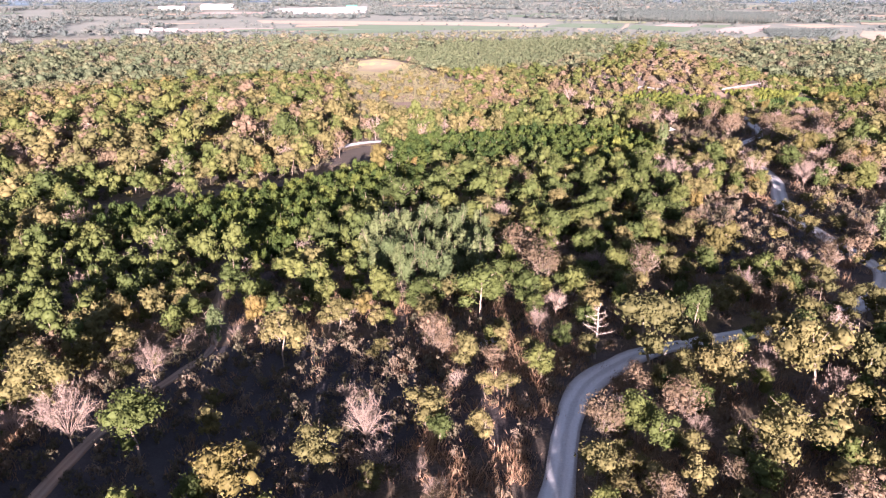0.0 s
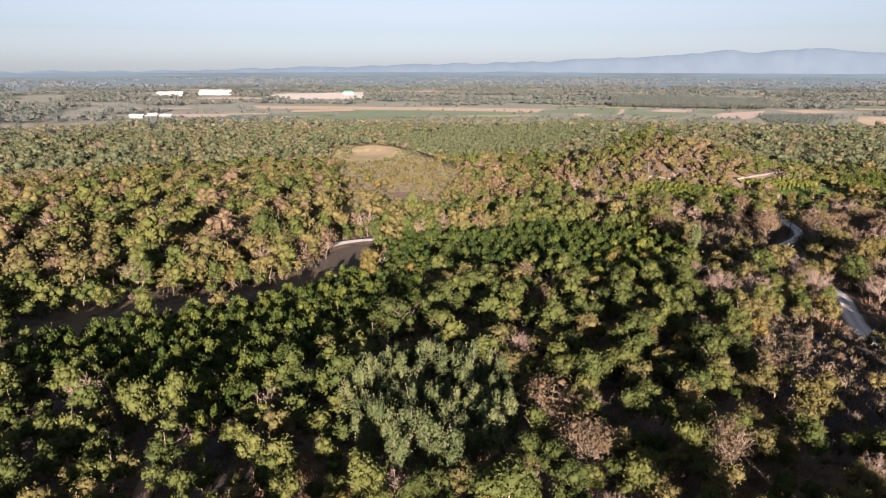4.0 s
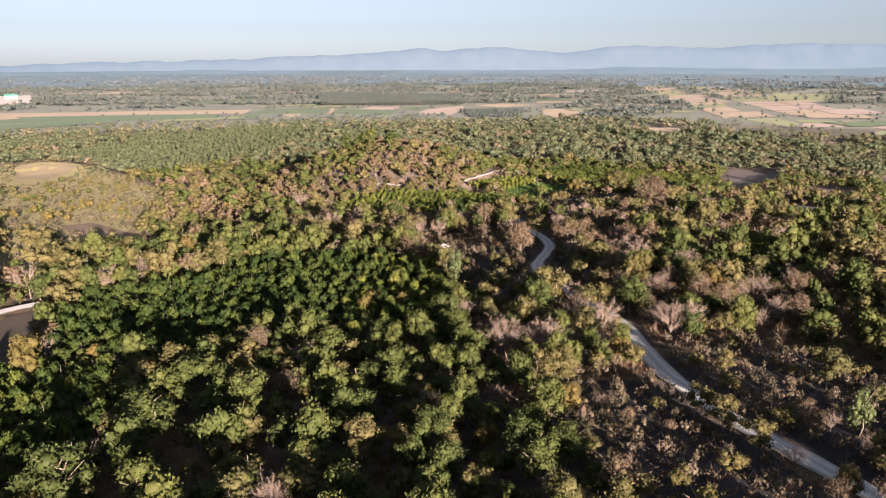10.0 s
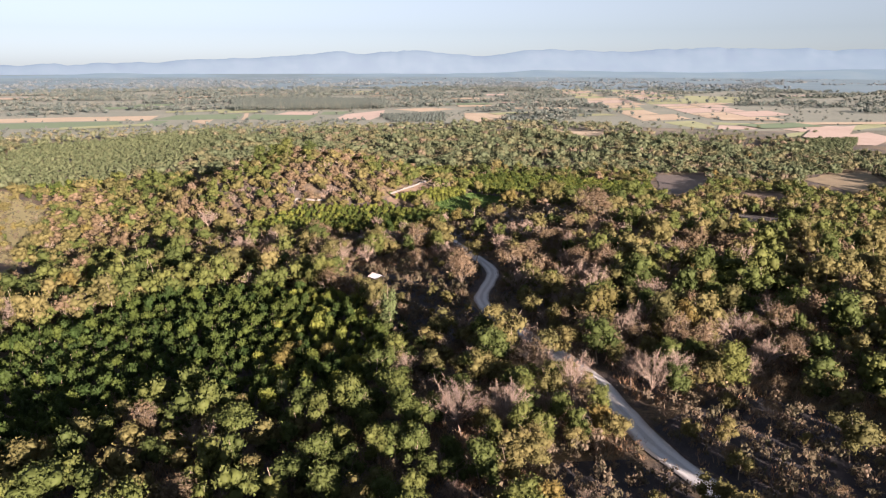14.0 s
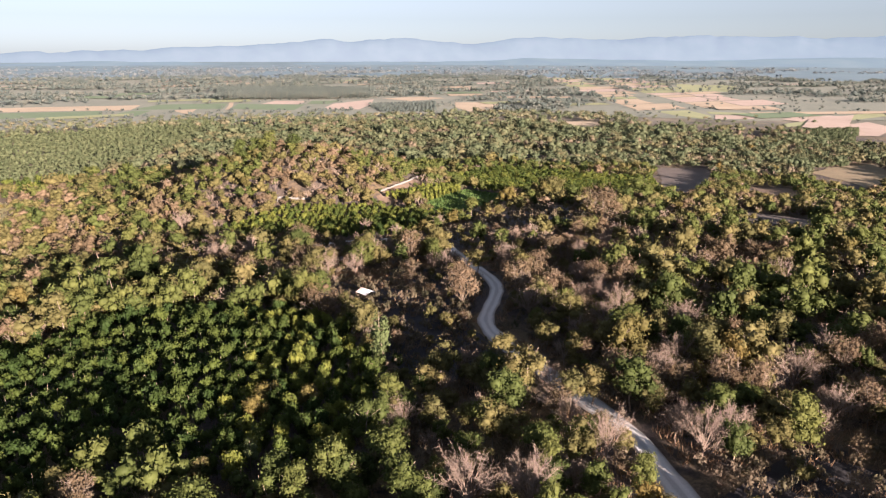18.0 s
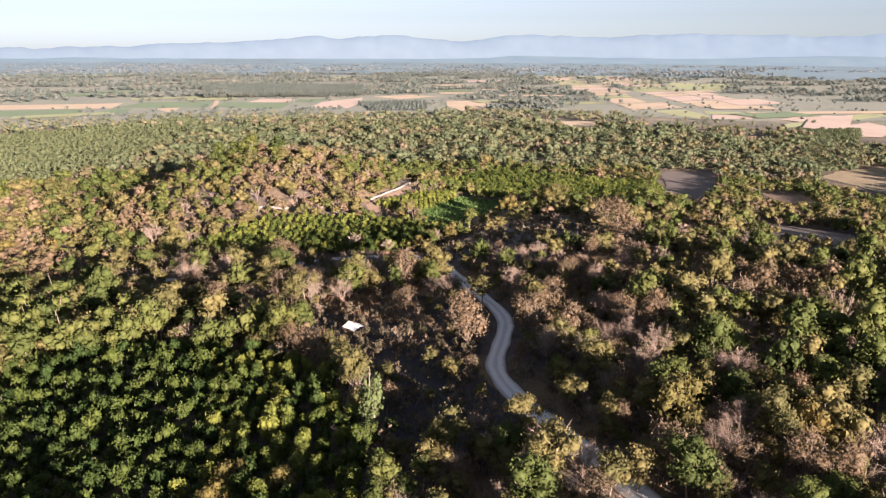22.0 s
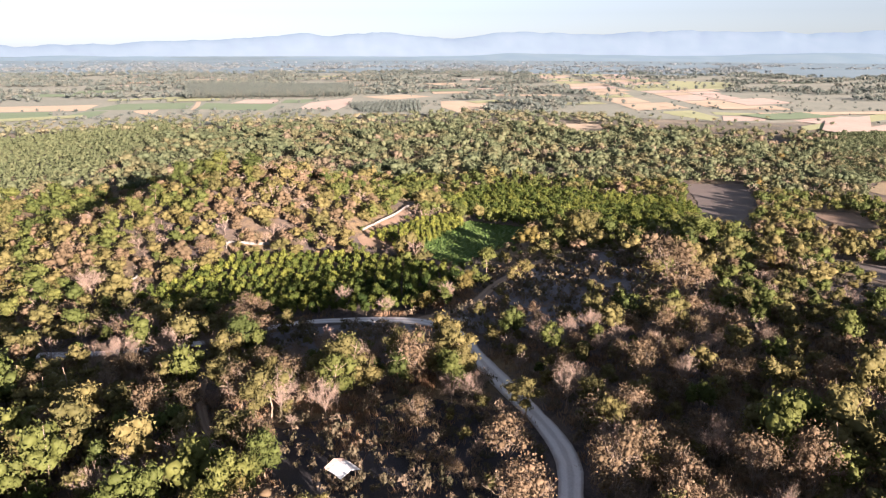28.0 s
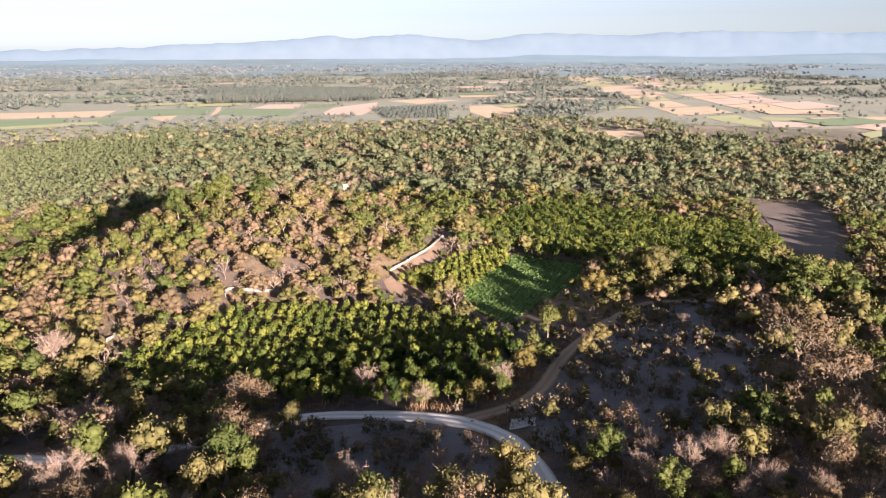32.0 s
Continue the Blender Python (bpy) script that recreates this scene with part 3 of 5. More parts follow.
WIDTH = {"plantation_tree": 4.2, "olive_tree": 5.2, "green_tree": 5.2, "gold_tree": 5.0, "dry_tree": 5.0, "bare_tree": 5.2, "eucalyptus": 3.0, "shrub": 2.4, "dry_grass": 1.0, "crop_plant": 1.0}


def proto(kind, rng, level):
    """Trunk and crown of one tree, in metres, at one of five levels of detail."""
    n = (1.0, 0.30, 0.15, 0.08, 0.032)[level]
    g = (1.0, 1.5, 1.8, 2.4, 3.4)[level]
    m = (1.0, 0.8, 0.6, 0.4, 0.18)[level]
    tr = lambda h, r, l, q: trunk_shape(rng, h, r, l if level < 1 else 0, q)

    def cr(leaves, leaf, lobes, rx, rz, z0, **o):
        k = max(3, round(lobes * m))
        low_, high_ = (0.28, 0.46) if level < 2 else (0.32, 0.50)
        if level > 1:
            z0, rz, o = z0 * 0.2, rz + z0 * 0.4, {**o, "spread": 0.8 * o.get("spread", 0.6)}
        grow = (lobes / k) ** 0.4
        return crown_shape(rng, max(8, int(leaves * n)), leaf * g, k, rx, rz, z0, big=(low_ * grow, high_ * grow), **{"core": (0.72, 0.72, 0.66, 0.6, 0.6)[level], **o})
    if kind == "plantation_tree":
        return tr(3.4, 0.09, 4, 1.0), cr(1100, 0.21, 11, 2.2, 1.9, 0.5, spread=0.66)
    if kind == "olive_tree":
        return tr(4.6, 0.12, 5, 1.5), cr(1800, 0.175, 17, 2.8, 2.2, 1.2, spread=0.8, flat=0.8)
    if kind == "green_tree":
        return tr(5.0, 0.13, 5, 1.5), cr(1800, 0.185, 17, 2.7, 2.6, 0.9, spread=0.78, flat=0.8)
    if kind == "gold_tree":
        return tr(4.6, 0.11, 5, 1.4), cr(1600, 0.18, 16, 2.5, 2.4, 0.9, spread=0.76)
    if kind == "dry_tree":
        return bare_shape(rng, 5.0, 4.6, (8, 4, 1, 1, 1)[level], (260, 60, 4, 2, 2)[level], 0.018 * g), cr(1600, 0.125, 19, 2.5, 2.1, 1.1, spread=0.86, core=(0.35, 0.5, 0.66, 0.62, 0.62)[level], flat=0.85)
    if kind == "eucalyptus":
        return tr(6.6, 0.09, 4, 0.9), cr(1200, 0.18, 14, 1.6, 2.9, 0.8, spread=0.78, up=0.5, core=0.55)
    if kind == "shrub":
        return None, crown_shape(rng, (260, 90, 22, 8, 8)[level], (0.115, 0.19, 0.38, 0.65, 0.65)[level], (8, 6, 4, 3, 3)[level], 1.25, 0.9, -0.35, spread=0.8, up=0.6, hearts=2, core=0.6)
    if kind == "crop_plant":
        return None, crown_shape(rng, (14, 12, 8, 5, 5)[level], 0.42, 3, 0.5, 0.35, -0.05, up=0.6, hearts=0)
    if kind == "dry_grass":
        return None, tuft_shape(rng, (34, 16, 8, 4, 4)[level], 1.35, 1.7, (1.0, 1.5, 2.2, 3.0, 3.0)[level])
    if kind == "bare_tree":
        return None, bare_shape(rng, 5.4, 4.8, (14, 10, 6, 4, 3)[level], (1500, 300, 90, 36, 14)[level], (0.011, 0.019, 0.042, 0.075, 0.15)[level])


KINDS = list(LEAF)
rng = np.random.default_rng(7)
PROTO = {(k, l): [proto(k, rng, l) for _ in range(7 if l == 0 else 5)] for k in KINDS for l in range(5)}
TREE_MESH = {}
for k in KINDS:
    TREE_MESH[k] = []
    for trunk, crown in PROTO[k, 0]:
        TREE_MESH[k].append((mesh_of("trunk", *trunk, BARK) if trunk else None, mesh_of("crown", *crown, BARK_PALE if k == "bare_tree" else LEAVES[k], smooth=True)))

LABEL = {
    "plantation_tree": ("rounded dark green plantation tree in dense rows", "tree"),
    "olive_tree": ("broad-leaved tree with olive yellow-green dry-season crown", "tree"),
    "green_tree": ("leafy green broad-leaved forest tree", "tree"),
    "dry_tree": ("half-bare tree with brown dry leaves", "tree"),
    "bare_tree": ("leafless pale grey tree with fine branches", "tree"),
    "eucalyptus": ("slender pale blue-green eucalyptus tree", "tree"),
    "gold_tree": ("yellowing broad-leaved tree with bright golden crown", "tree"),
    "crop_plant": ("low green crop plants in rows", "crop"),
    "dry_grass": ("tall dry reddish-brown grass", "grass"),
    "shrub": ("low dry brown and green shrub", "shrub"),
}
GROUP = {"plantation_tree": "orchard trees", "olive_tree": "olive forest trees", "green_tree": "green forest trees", "dry_tree": "dry forest trees",
         "bare_tree": "bare trees", "eucalyptus": "eucalyptus grove", "shrub": "roadside shrubs", "gold_tree": "golden trees", "dry_grass": "dry grass", "crop_plant": "crop"}


def tree(kind, x, y, size=1.0, tall=1.0, turn=0.0, variant=0, label=""):
    trunk, crown = TREE_MESH[kind][variant % len(TREE_MESH[kind])]
    m = Matrix.LocRotScale((x, y, float(land(x, y))), Euler((0, 0, turn)), (size, size, size * tall))
    if trunk is None:
        ob = new(kind, crown)
    else:
        ob = new(kind)
        for nm, me in (("trunk", trunk), ("crown", crown)):
            new(nm, me).parent = ob
    ob.matrix_basis = m
    return tagged(ob, label or LABEL[kind][0], LABEL[kind][1], GROUP[kind])


def mass(name, kind, level, xs, ys, sizes, shades, label, material=None, wood=True, lift=1.0):
    """Many trees joined in one mesh; each keeps a shade of its own."""
    r = np.random.default_rng(len(xs))
    V, F, T, at = [], [], [], 0
    WV, WF, wat = [], [], 0
    z = land(xs, ys)
    pick = r.integers(0, len(PROTO[kind, level]), len(xs))
    for q, (trunk, crown) in enumerate(PROTO[kind, level]):
        s = np.where(pick == q)[0]
        if not len(s):
            continue
        an = r.uniform(0, 6.283, len(s))
        for shape, isw in ((crown, False), (trunk, True)):
            if shape is None or (isw and (not wood or level > 1)):
                continue
            v, f = shape
            co, si = np.cos(an)[:, None], np.sin(an)[:, None]
            sc = sizes[s][:, None]
            tall = r.uniform(0.85, 1.45 if level < 2 else 1.15, (len(s), 1)) * lift * (1.0, 1.0, 0.95, 0.85, 0.85)[level]
            P = np.stack([(v[:, 0] * co - v[:, 1] * si) * sc + xs[s][:, None], (v[:, 0] * si + v[:, 1] * co) * sc + ys[s][:, None], v[:, 2] * sc * tall + z[s][:, None]], -1)
            fs = f[None] + (np.arange(len(s)) * len(v))[:, None, None]
            if isw:
                WV.append(P.reshape(-1, 3)); WF.append(fs.reshape(-1, 3) + wat); wat += P.shape[0] * P.shape[1]
            else:
                V.append(P.reshape(-1, 3)); F.append(fs.reshape(-1, 3) + at); at += P.shape[0] * P.shape[1]
                T.append(np.repeat(shades[s], len(v)))
    if not V:
        return
    ob = new(name, mesh_of(name, np.vstack(V), np.vstack(F), material or (BARK_PALE if kind == "bare_tree" else LEAVES_JOINED[kind]), ("tree", np.concatenate(T)), smooth=True))
    tagged(ob, label, "trees", kind="stuff")
    if WV:
        w = new("trunks", mesh_of("trunks", np.vstack(WV), np.vstack(WF), BARK))
        w.parent = ob
        tagged(w, kind="stuff")


def scatter(x0, x1, y0, y1, step, seed, jitter=0.42):
    r = np.random.default_rng(seed)
    gx, gy = np.meshgrid(np.arange(x0, x1, step), np.arange(y0, y1, step * 0.87))
    gx = gx + (np.arange(gx.shape[0]) % 2)[:, None] * step / 2
    return (gx + r.uniform(-jitter, jitter, gx.shape) * step).ravel(), (gy + r.uniform(-jitter, jitter, gy.shape) * step).ravel()


OPEN = [TAN_EAST, RED_EAST, FIELD_EDGE_EAST, QUARRY, BARE_STRIP, GREEN_FIELD, HUT_PLOT, PLOT_EAST, PLOT_NEAR_EAST, POND] + CLEARINGS
ORCHARDS = [ORCHARD_A, ORCHARD_B, ORCHARD_C, ORCHARD_D, ORCHARD_E, ORCHARD_F]
SPARSE = [BURN_EAST, BURN_ROAD, SCRUB_HUT, SCRUB_MID, SCRUB_ROAD_EAST, SCRUB_WEST]


def clear_of_roads(x, y, gap):
    return (far_from(MAIN_ROAD, x, y) > 2.4 + gap) & (far_from(BRANCH, x, y) > 1.7 + gap) & (far_from(TRACK_WEST, x, y) > 0.9 + gap * 0.6) & (far_from(TRACK_MID, x, y) > 0.9 + gap * 0.6) & (far_from(DAM, x, y) > 2.0)


def any_in(polys, x, y):
    r = np.zeros(np.shape(x), bool)
    for p in polys:
        r |= inside(p, x, y)
    return r


def seen_zone(x, y):
    """The wedge of land that the flight looks over."""
    a = np.degrees(np.arctan2(x - 0, y + 25))
    return (a > -37) & (a < 68)


# trees that stand out singly: x, y, crown width
LANDMARKS = {
    "olive_tree": [(-21.7,84.4,6.7),(27.8,82.4,9.7),(-49.7,74.2,8.9),(-13.1,60.6,5.5),(34.6,58.7,7.7),(29.9,76.4,4.5),(33.2,72.6,6.6),(43.9,73.0,8.4),(15.3,56.7,5.3),(8.5,157.5,4.6),(98.1,143.7,6.8),(73.6,134.7,4.4),(73.8,140.6,4.6),(82.8,123.0,5.8),(48.4,128.5,5.8),(90.1,191.1,5.7),(103.7,331.5,3.9),(103.4,300.3,4.8),(221.8,360.6,11.9),(115.8,261.1,6.2),(99.6,291.7,8.2)],
    "dry_tree": [(14.3,122.4,8.5),(50.5,132.0,7.2),(33.3,107.5,6.8),(16.7,109.1,6.7),(21.1,182.6,6.1),(21.3,209.3,6.1),(97.6,239.5,8.2),(71.7,254.5,9.3),(77.6,230.6,4.0),(98.6,345.6,6.6),(102.3,395.9,6.6),(186.2,293.3,12.7),(100.6,267.7,6.1),(105.1,251.5,7.1),(73.3,343.5,9.9),(179.4,283.0,12.1)],
    "eucalyptus": [(-32.9,90.7,3.0),(82.5,121.4,3.8),(86.0,129.9,3.6),(41.9,204.6,2.4),(70.0,223.0,4.6)],
    "gold_tree": [(-12.8,100.6,4.1),(-20.9,55.5,6.6),(-21.2,221.3,7.9),(-13.4,161.6,5.2),(76.0,166.3,4.3),(51.4,122.4,7.0),(14.5,318.2,6.6),(49.6,222.6,4.8),(58.1,155.8,4.2),(46.6,217.3,5.1),(54.6,216.9,4.3),(102.4,195.7,8.1),(147.2,323.5,5.3),(194.3,356.3,7.6)],
    "green_tree": [(5.7,97.8,9.5),(-32.7,62.8,6.8),(0.1,178.0,9.2),(6.9,192.0,9.1),(15.2,180.4,7.0),(-0.7,157.1,7.8),(-10.8,164.7,9.6),(141.3,163.9,6.4),(32.2,195.6,6.8),(57.0,200.1,6.1),(64.7,208.4,5.3),(98.0,189.6,4.3),(95.6,346.7,3.4),(239.4,325.7,13.3),(121.5,446.4,10.5),(163.4,336.7,5.7),(135.5,244.5,4.6)],
    "bare_tree": [(-38.8,82.4,5.0),(-41.9,66.5,7.3),(-49.7,68.3,4.7),(-29.0,70.8,2.9),(-8.2,64.6,5.7),(0.5,88.2,3.2),(-0.6,71.4,3.1),(45.8,70.6,4.6),(4.5,159.3,4.6),(90.5,171.0,6.9),(95.5,170.6,6.5),(80.2,177.3,6.9),(115.5,175.4,7.9),(106.1,165.1,4.8),(61.0,179.4,8.7),(66.4,175.0,8.1),(82.5,214.2,4.1),(122.6,259.2,6.1),(96.8,183.2,4.1)],
}
BARE_NORTH = [(58.6,198.2,3.7),(105.1,225.9,6.5),(115.8,222.2,5.5),(69.2,392.6,10.0),(72.3,350.8,8.8),(77.4,350.1,5.6),(68.3,332.4,9.3),(77.1,324.3,8.4),(84.9,327.8,5.8),(95.3,331.0,4.5),(119.5,335.6,5.4),(138.6,319.0,5.1),(112.9,296.2,4.8),(189.4,322.1,4.2),(153.4,285.1,4.6),(114.2,299.6,5.1),(154.4,256.9,5.4),(110.0,272.8,4.2)]
LANDMARKS["green_tree"] = LANDMARKS["green_tree"] + [(108, 447, 8.0), (116, 452, 9.0), (98, 441, 7.0), (136, 453, 8.0), (89, 436, 7.5)]
LANDMARKS["olive_tree"] = LANDMARKS["olive_tree"] + [(44, 85.5, 5.2), (51, 88.5, 5.6), (58, 92, 5.0), (64, 95.5, 5.4)]
LANDMARKS["olive_tree"] = LANDMARKS["olive_tree"] + [(101, 329.5, 4.2), (96, 331.5, 5.0), (91, 332, 4.4), (86, 334, 5.4), (80, 337, 5.0), (161, 321.5, 4.2), (168, 325.5, 4.6), (183, 332, 5.0), (75, 109, 4.6), (81.5, 137, 4.2), (75, 146, 4.5)]
LANDMARKS["bare_tree"] = LANDMARKS["bare_tree"] + BARE_NORTH + [(86, 196, 5.6), (82, 187, 5.2)]
LANDMARKS["gold_tree"] = LANDMARKS["gold_tree"] + [(86.5, 204, 4.2), (81.5, 181, 4.6)]
LANDMARKS["dry_tree"] = LANDMARKS["dry_tree"] + [(83.5, 191.5, 5.0), (79, 172, 5.0)]
MARKED = np.array([m for rows in LANDMARKS.values() for m in rows])


def clear_of_marks(x, y, share):
    ok = np.ones(np.shape(x), bool)
    for mx, my, mw in MARKED:
        ok &= np.hypot(x - mx, y - my) > mw * share
    return ok


def before(x, y, reach, eye):
    """True where a tall tree would stand close before an open plot or road, as the flight sees it."""
    vx, vy = x - eye[0], y - eye[1]
    n = np.hypot(vx, vy)
    hit = np.zeros(np.shape(x), bool)
    for k in reach:
        px, py = x + vx / n * k, y + vy / n * k
        hit |= any_in([QUARRY, GREEN_FIELD, PLOT_EAST, PLOT_NEAR_EAST, TAN_EAST, RED_EAST] + CLEARINGS, px, py)
        for w in WALLS:
            hit |= far_from(w, px, py) < (2.0 if k < 15 else 0.5)
    return hit


def before_plots(x, y, reach, eye=(58, 180)):
    vx, vy = x - eye[0], y - eye[1]
    n = np.hypot(vx, vy)
    hit = np.zeros(np.shape(x), bool)
    for k in reach:
        hit |= any_in([PLOT_EAST, PLOT_NEAR_EAST, GREEN_FIELD, TAN_EAST, RED_EAST] + CLEARINGS, x + vx / n * k, y + vy / n * k)
    return hit


def before_road(x, y, eye):
    vx, vy = x - eye[0], y - eye[1]
    n = np.hypot(vx, vy)
    hit = np.zeros(np.shape(x), bool)
    for k in (4, 7, 10):
        px, py = x + vx / n * k, y + vy / n * k
        hit |= (far_from(MAIN_ROAD, px, py) < 1.6) | (far_from(BRANCH, px, py) < 1.2)
    return hit


PLANTED = {k: [] for k in KINDS}      # kind -> rows of (x, y, size, shade)
r = np.random.default_rng(21)
# orchards: even rows
for i, poly in enumerate(ORCHARDS):
    step = (3.3, 3.2, 2.9, 2.2, 4.0, 6.2)[i]
    p = np.array(poly)
    x, y = scatter(p[:, 0].min(), p[:, 0].max(), p[:, 1].min(), p[:, 1].max(), step, 30 + i, 0.2)
    ok = inside(poly, x, y) & clear_of_roads(x, y, 1.5) & clear_of_marks(x, y, 0.35)
    if i != 3:
        ok &= ~before_plots(x, y, (4, 9, 14))
    for a, b in zip(x[ok], y[ok]):
        # leaf tone by orchard; A's is lowered to paint the shade over it
        PLANTED["plantation_tree"].append((a, b, r.uniform(0.82, 1.15) * (0.82, 0.84, 0.72, 0.60, 0.95, 1.2)[i], np.clip((0.25, 0.4, 0.66, 0.8, 0.55, 0.6)[i] + r.uniform(-0.3, 0.3), 0, 1)))
p = np.array(GREEN_FIELD)
for v0 in np.arange(-60, 60, 1.15):
    for u0 in np.arange(-60, 60, 0.9):
        a, b = 190 + 0.8 * u0 - 0.6 * v0, 385 + 0.6 * u0 + 0.8 * v0
        if inside(GREEN_FIELD, a, b):
            PLANTED["crop_plant"].append((a + r.uniform(-0.2, 0.2), b + r.uniform(-0.2, 0.2), r.uniform(0.7, 1.3), r.uniform()))
# eucalyptus grove
x, y = scatter(-20, 12, 104, 153, 3.0, 40)
ok = inside(GUM_GROVE, x, y)
for a, b in zip(x[ok], y[ok]):
    PLANTED["eucalyptus"].append((a, b, r.uniform(0.75, 1.1), r.uniform(0, 1)))
# mixed forest: tall trees, then younger ones between
for step, seed, low, high, share in ((5.0, 50, 0.85, 1.6, 1.0), (4.7, 51, 0.45, 0.85, 0.6)):
    x, y = scatter(-330, 620, 15, 500, step, seed)
    ok = seen_zone(x, y) & clear_of_roads(x, y, 0.5 + 0.9 * low) & ~any_in(OPEN + ORCHARDS + [GUM_GROVE, GRASSLAND] + GRASS_ZONES[1:2], x, y) & clear_of_marks(x, y, 0.5 if low > 0.8 else 0.38)
    thin = any_in(SPARSE, x, y)
    ok &= ~(thin & (r.uniform(size=x.shape) < (0.95 if low > 0.8 else 0.6))) & ~(inside(SCRUB_NEAR, x, y) & (r.uniform(size=x.shape) < 0.4)) & ~(inside(GRASS_ZONES[0], x, y) & (r.uniform(size=x.shape) < 0.5)) & (r.uniform(size=x.shape) < share)
    if low > 0.8:
        ok &= ~before(x, y, (4, 9, 14, 19), (58, 180)) & ~before_plots(x, y, (22, 27, 32, 38, 44))
        ok &= ~(before_road(x, y, (60, 180)) & (y > 185) & ~((y > 258) & (y < 306)) & ~((x < 104) & (y > 300)) & (r.uniform(size=x.shape) < 0.7))
    if share < 1:
        ok &= (x > -120) & (x < 300) & (y < 520)
    x, y, thin = x[ok], y[ok], thin[ok]
    for a, b, th in zip(x, y, thin):
        wet = noise.noise((a / 45, b / 45, 1.0)) + 0.5 * noise.noise((a / 14, b / 14, 4.0))
        wet += (0.75 if (-130 < a < 75 - 0.1 * b and 100 < b < 225) else 0) - (0.06 if a > 70 and b < 330 else 0) - (0.15 if b < 105 else 0) + (0.3 if b > 330 and a > 190 else 0) - (0.3 if 60 < a < 205 and 395 < b < 520 else 0)
        u = r.uniform() - 0.6 * wet
        if th:
            kind = "bare_tree" if u > 0.8 else "dry_tree" if u > 0.55 else "olive_tree"
            size = r.uniform(0.4, 0.7)
        else:
            kind = "green_tree" if u < 0.33 else "olive_tree" if u < 0.82 else "dry_tree"
            if r.uniform() < (0.20 if a > 60 and b < 340 else 0.13):
                kind = "bare_tree"
            if r.uniform() < 0.012:
                kind = "gold_tree"
            # unseen trees at b < 47, a < -24 stay full size to throw shade northward
            size = (low + (high - low) * r.uniform() ** 1.6) * (0.92 if b > 340 else 1.0) * (1.0 if b < 47 and a < -24 else 0.68 if b < 125 and low > 0.8 else 0.8 if (a < 75 and b < 225 and low > 0.8) else 1.0) * (0.95 if a > 60 and b < 320 and low > 0.8 else 1.0)
        if 120 < a < 215 and 235 < b < 292 and not th:
            size *= 0.72
        if a < -25 and 190 < b < 420 and not th and low > 0.8:
            if r.uniform() < 0.42:
                continue
            size *= 1.5
        PLANTED[kind].append((a, b, size, r.uniform()))
x, y = scatter(-420, 760, 500, 860, 6.6, 52, 0.6)
ok = seen_zone(x, y) & ~any_in(OPEN + [ORCHARD_E, ORCHARD_F, GRASSLAND, [(533, 735), (575, 710), (512, 640), (495, 665)]], x, y) & ~((x > 560) & (y > 480) & (r.uniform(size=x.shape) < 0.6)) & (np.hypot(x - 60, y - 150) < 720)
for a, b in zip(x[ok], y[ok]):
    u = r.uniform() - 0.7 * noise.noise((a / 60, b / 45, 1.0)) - 0.15
    PLANTED["green_tree" if u < 0.42 else "olive_tree" if u < 0.78 else "dry_tree"].append((a, b, 0.9 + 1.3 * r.uniform() ** 1.8 * (0.8 + 0.8 * noise.noise((a / 40, b / 30, 8.0))), r.uniform()))
# shrubs and dry grass
x, y = scatter(-100, 260, 35, 440, 2.9, 60)
ok = seen_zone(x, y) & clear_of_roads(x, y, 0.2) & ~any_in(OPEN + ORCHARDS, x, y)
x, y = x[ok], y[ok]
bare_land, beside, dry_zone = any_in(SPARSE, x, y), far_from(MAIN_ROAD, x, y), any_in(GRASS_ZONES, x, y)
for a, b, open_, by, dz in zip(x, y, bare_land, beside, dry_zone):
    n1 = noise.noise((a / 9, b / 9, 12.0))
    if n1 > -0.1 and r.uniform() < 0.6:
        PLANTED["shrub"].append((a, b, r.uniform(0.45, 1.3) * (1.3 if b > 130 and not open_ else 1.0), r.uniform(0, 0.7 if open_ else 1)))
    if dz or (n1 < 0.1 and b < 320 and by < 90):
        for _ in range((9 if n1 < 0.05 else 2) if dz else (2 if r.uniform() < 0.6 else 0) if open_ else 5 if n1 < -0.15 else 3):
            PLANTED["dry_grass"].append((a + r.uniform(-1.6, 1.6), b + r.uniform(-1.6, 1.6), r.uniform(0.5, 1.2) * (1.1 if dz else 1.0), r.uniform()))
for poly in (BURN_EAST, BURN_ROAD, SCRUB_HUT, SCRUB_MID, SCRUB_ROAD_EAST, SCRUB_WEST, GRASSLAND):
    p = np.array(poly)
    x, y = scatter(p[:, 0].min(), p[:, 0].max(), p[:, 1].min(), p[:, 1].max(), 4.4 if poly is GRASSLAND else 2.6, 90)
    ok = inside(poly, x, y) & clear_of_roads(x, y, 0.6)
    for a, b in zip(x[ok], y[ok]):
        if noise.noise((a / 7, b / 7, 30.0)) > (-0.25 if poly is GRASSLAND else -0.05 if poly in (BURN_EAST, BURN_ROAD) else -0.45):
            if poly is GRASSLAND:
                u = r.uniform()
                if before(a, b, (0, 8, 16, 24), (0, 60)):
                    continue
                if u < 0.45 and noise.noise((a / 16, b / 22, 3.0)) > 0.0:
                    PLANTED["olive_tree" if u < 0.3 else "gold_tree" if u < 0.36 else "green_tree"].append((a, b, r.uniform(0.4, 1.05), r.uniform(0.4, 1)))
                elif u < 0.9:
                    PLANTED["shrub"].append((a, b, r.uniform(0.7, 1.6), r.uniform(0, 0.5)))
            else:
                PLANTED["shrub"].append((a, b, 0.8 + 1.2 * r.uniform() ** 1.5 if poly in (BURN_EAST, BURN_ROAD) else r.uniform(0.5, 1.4), r.uniform(0.15, 0.85)))


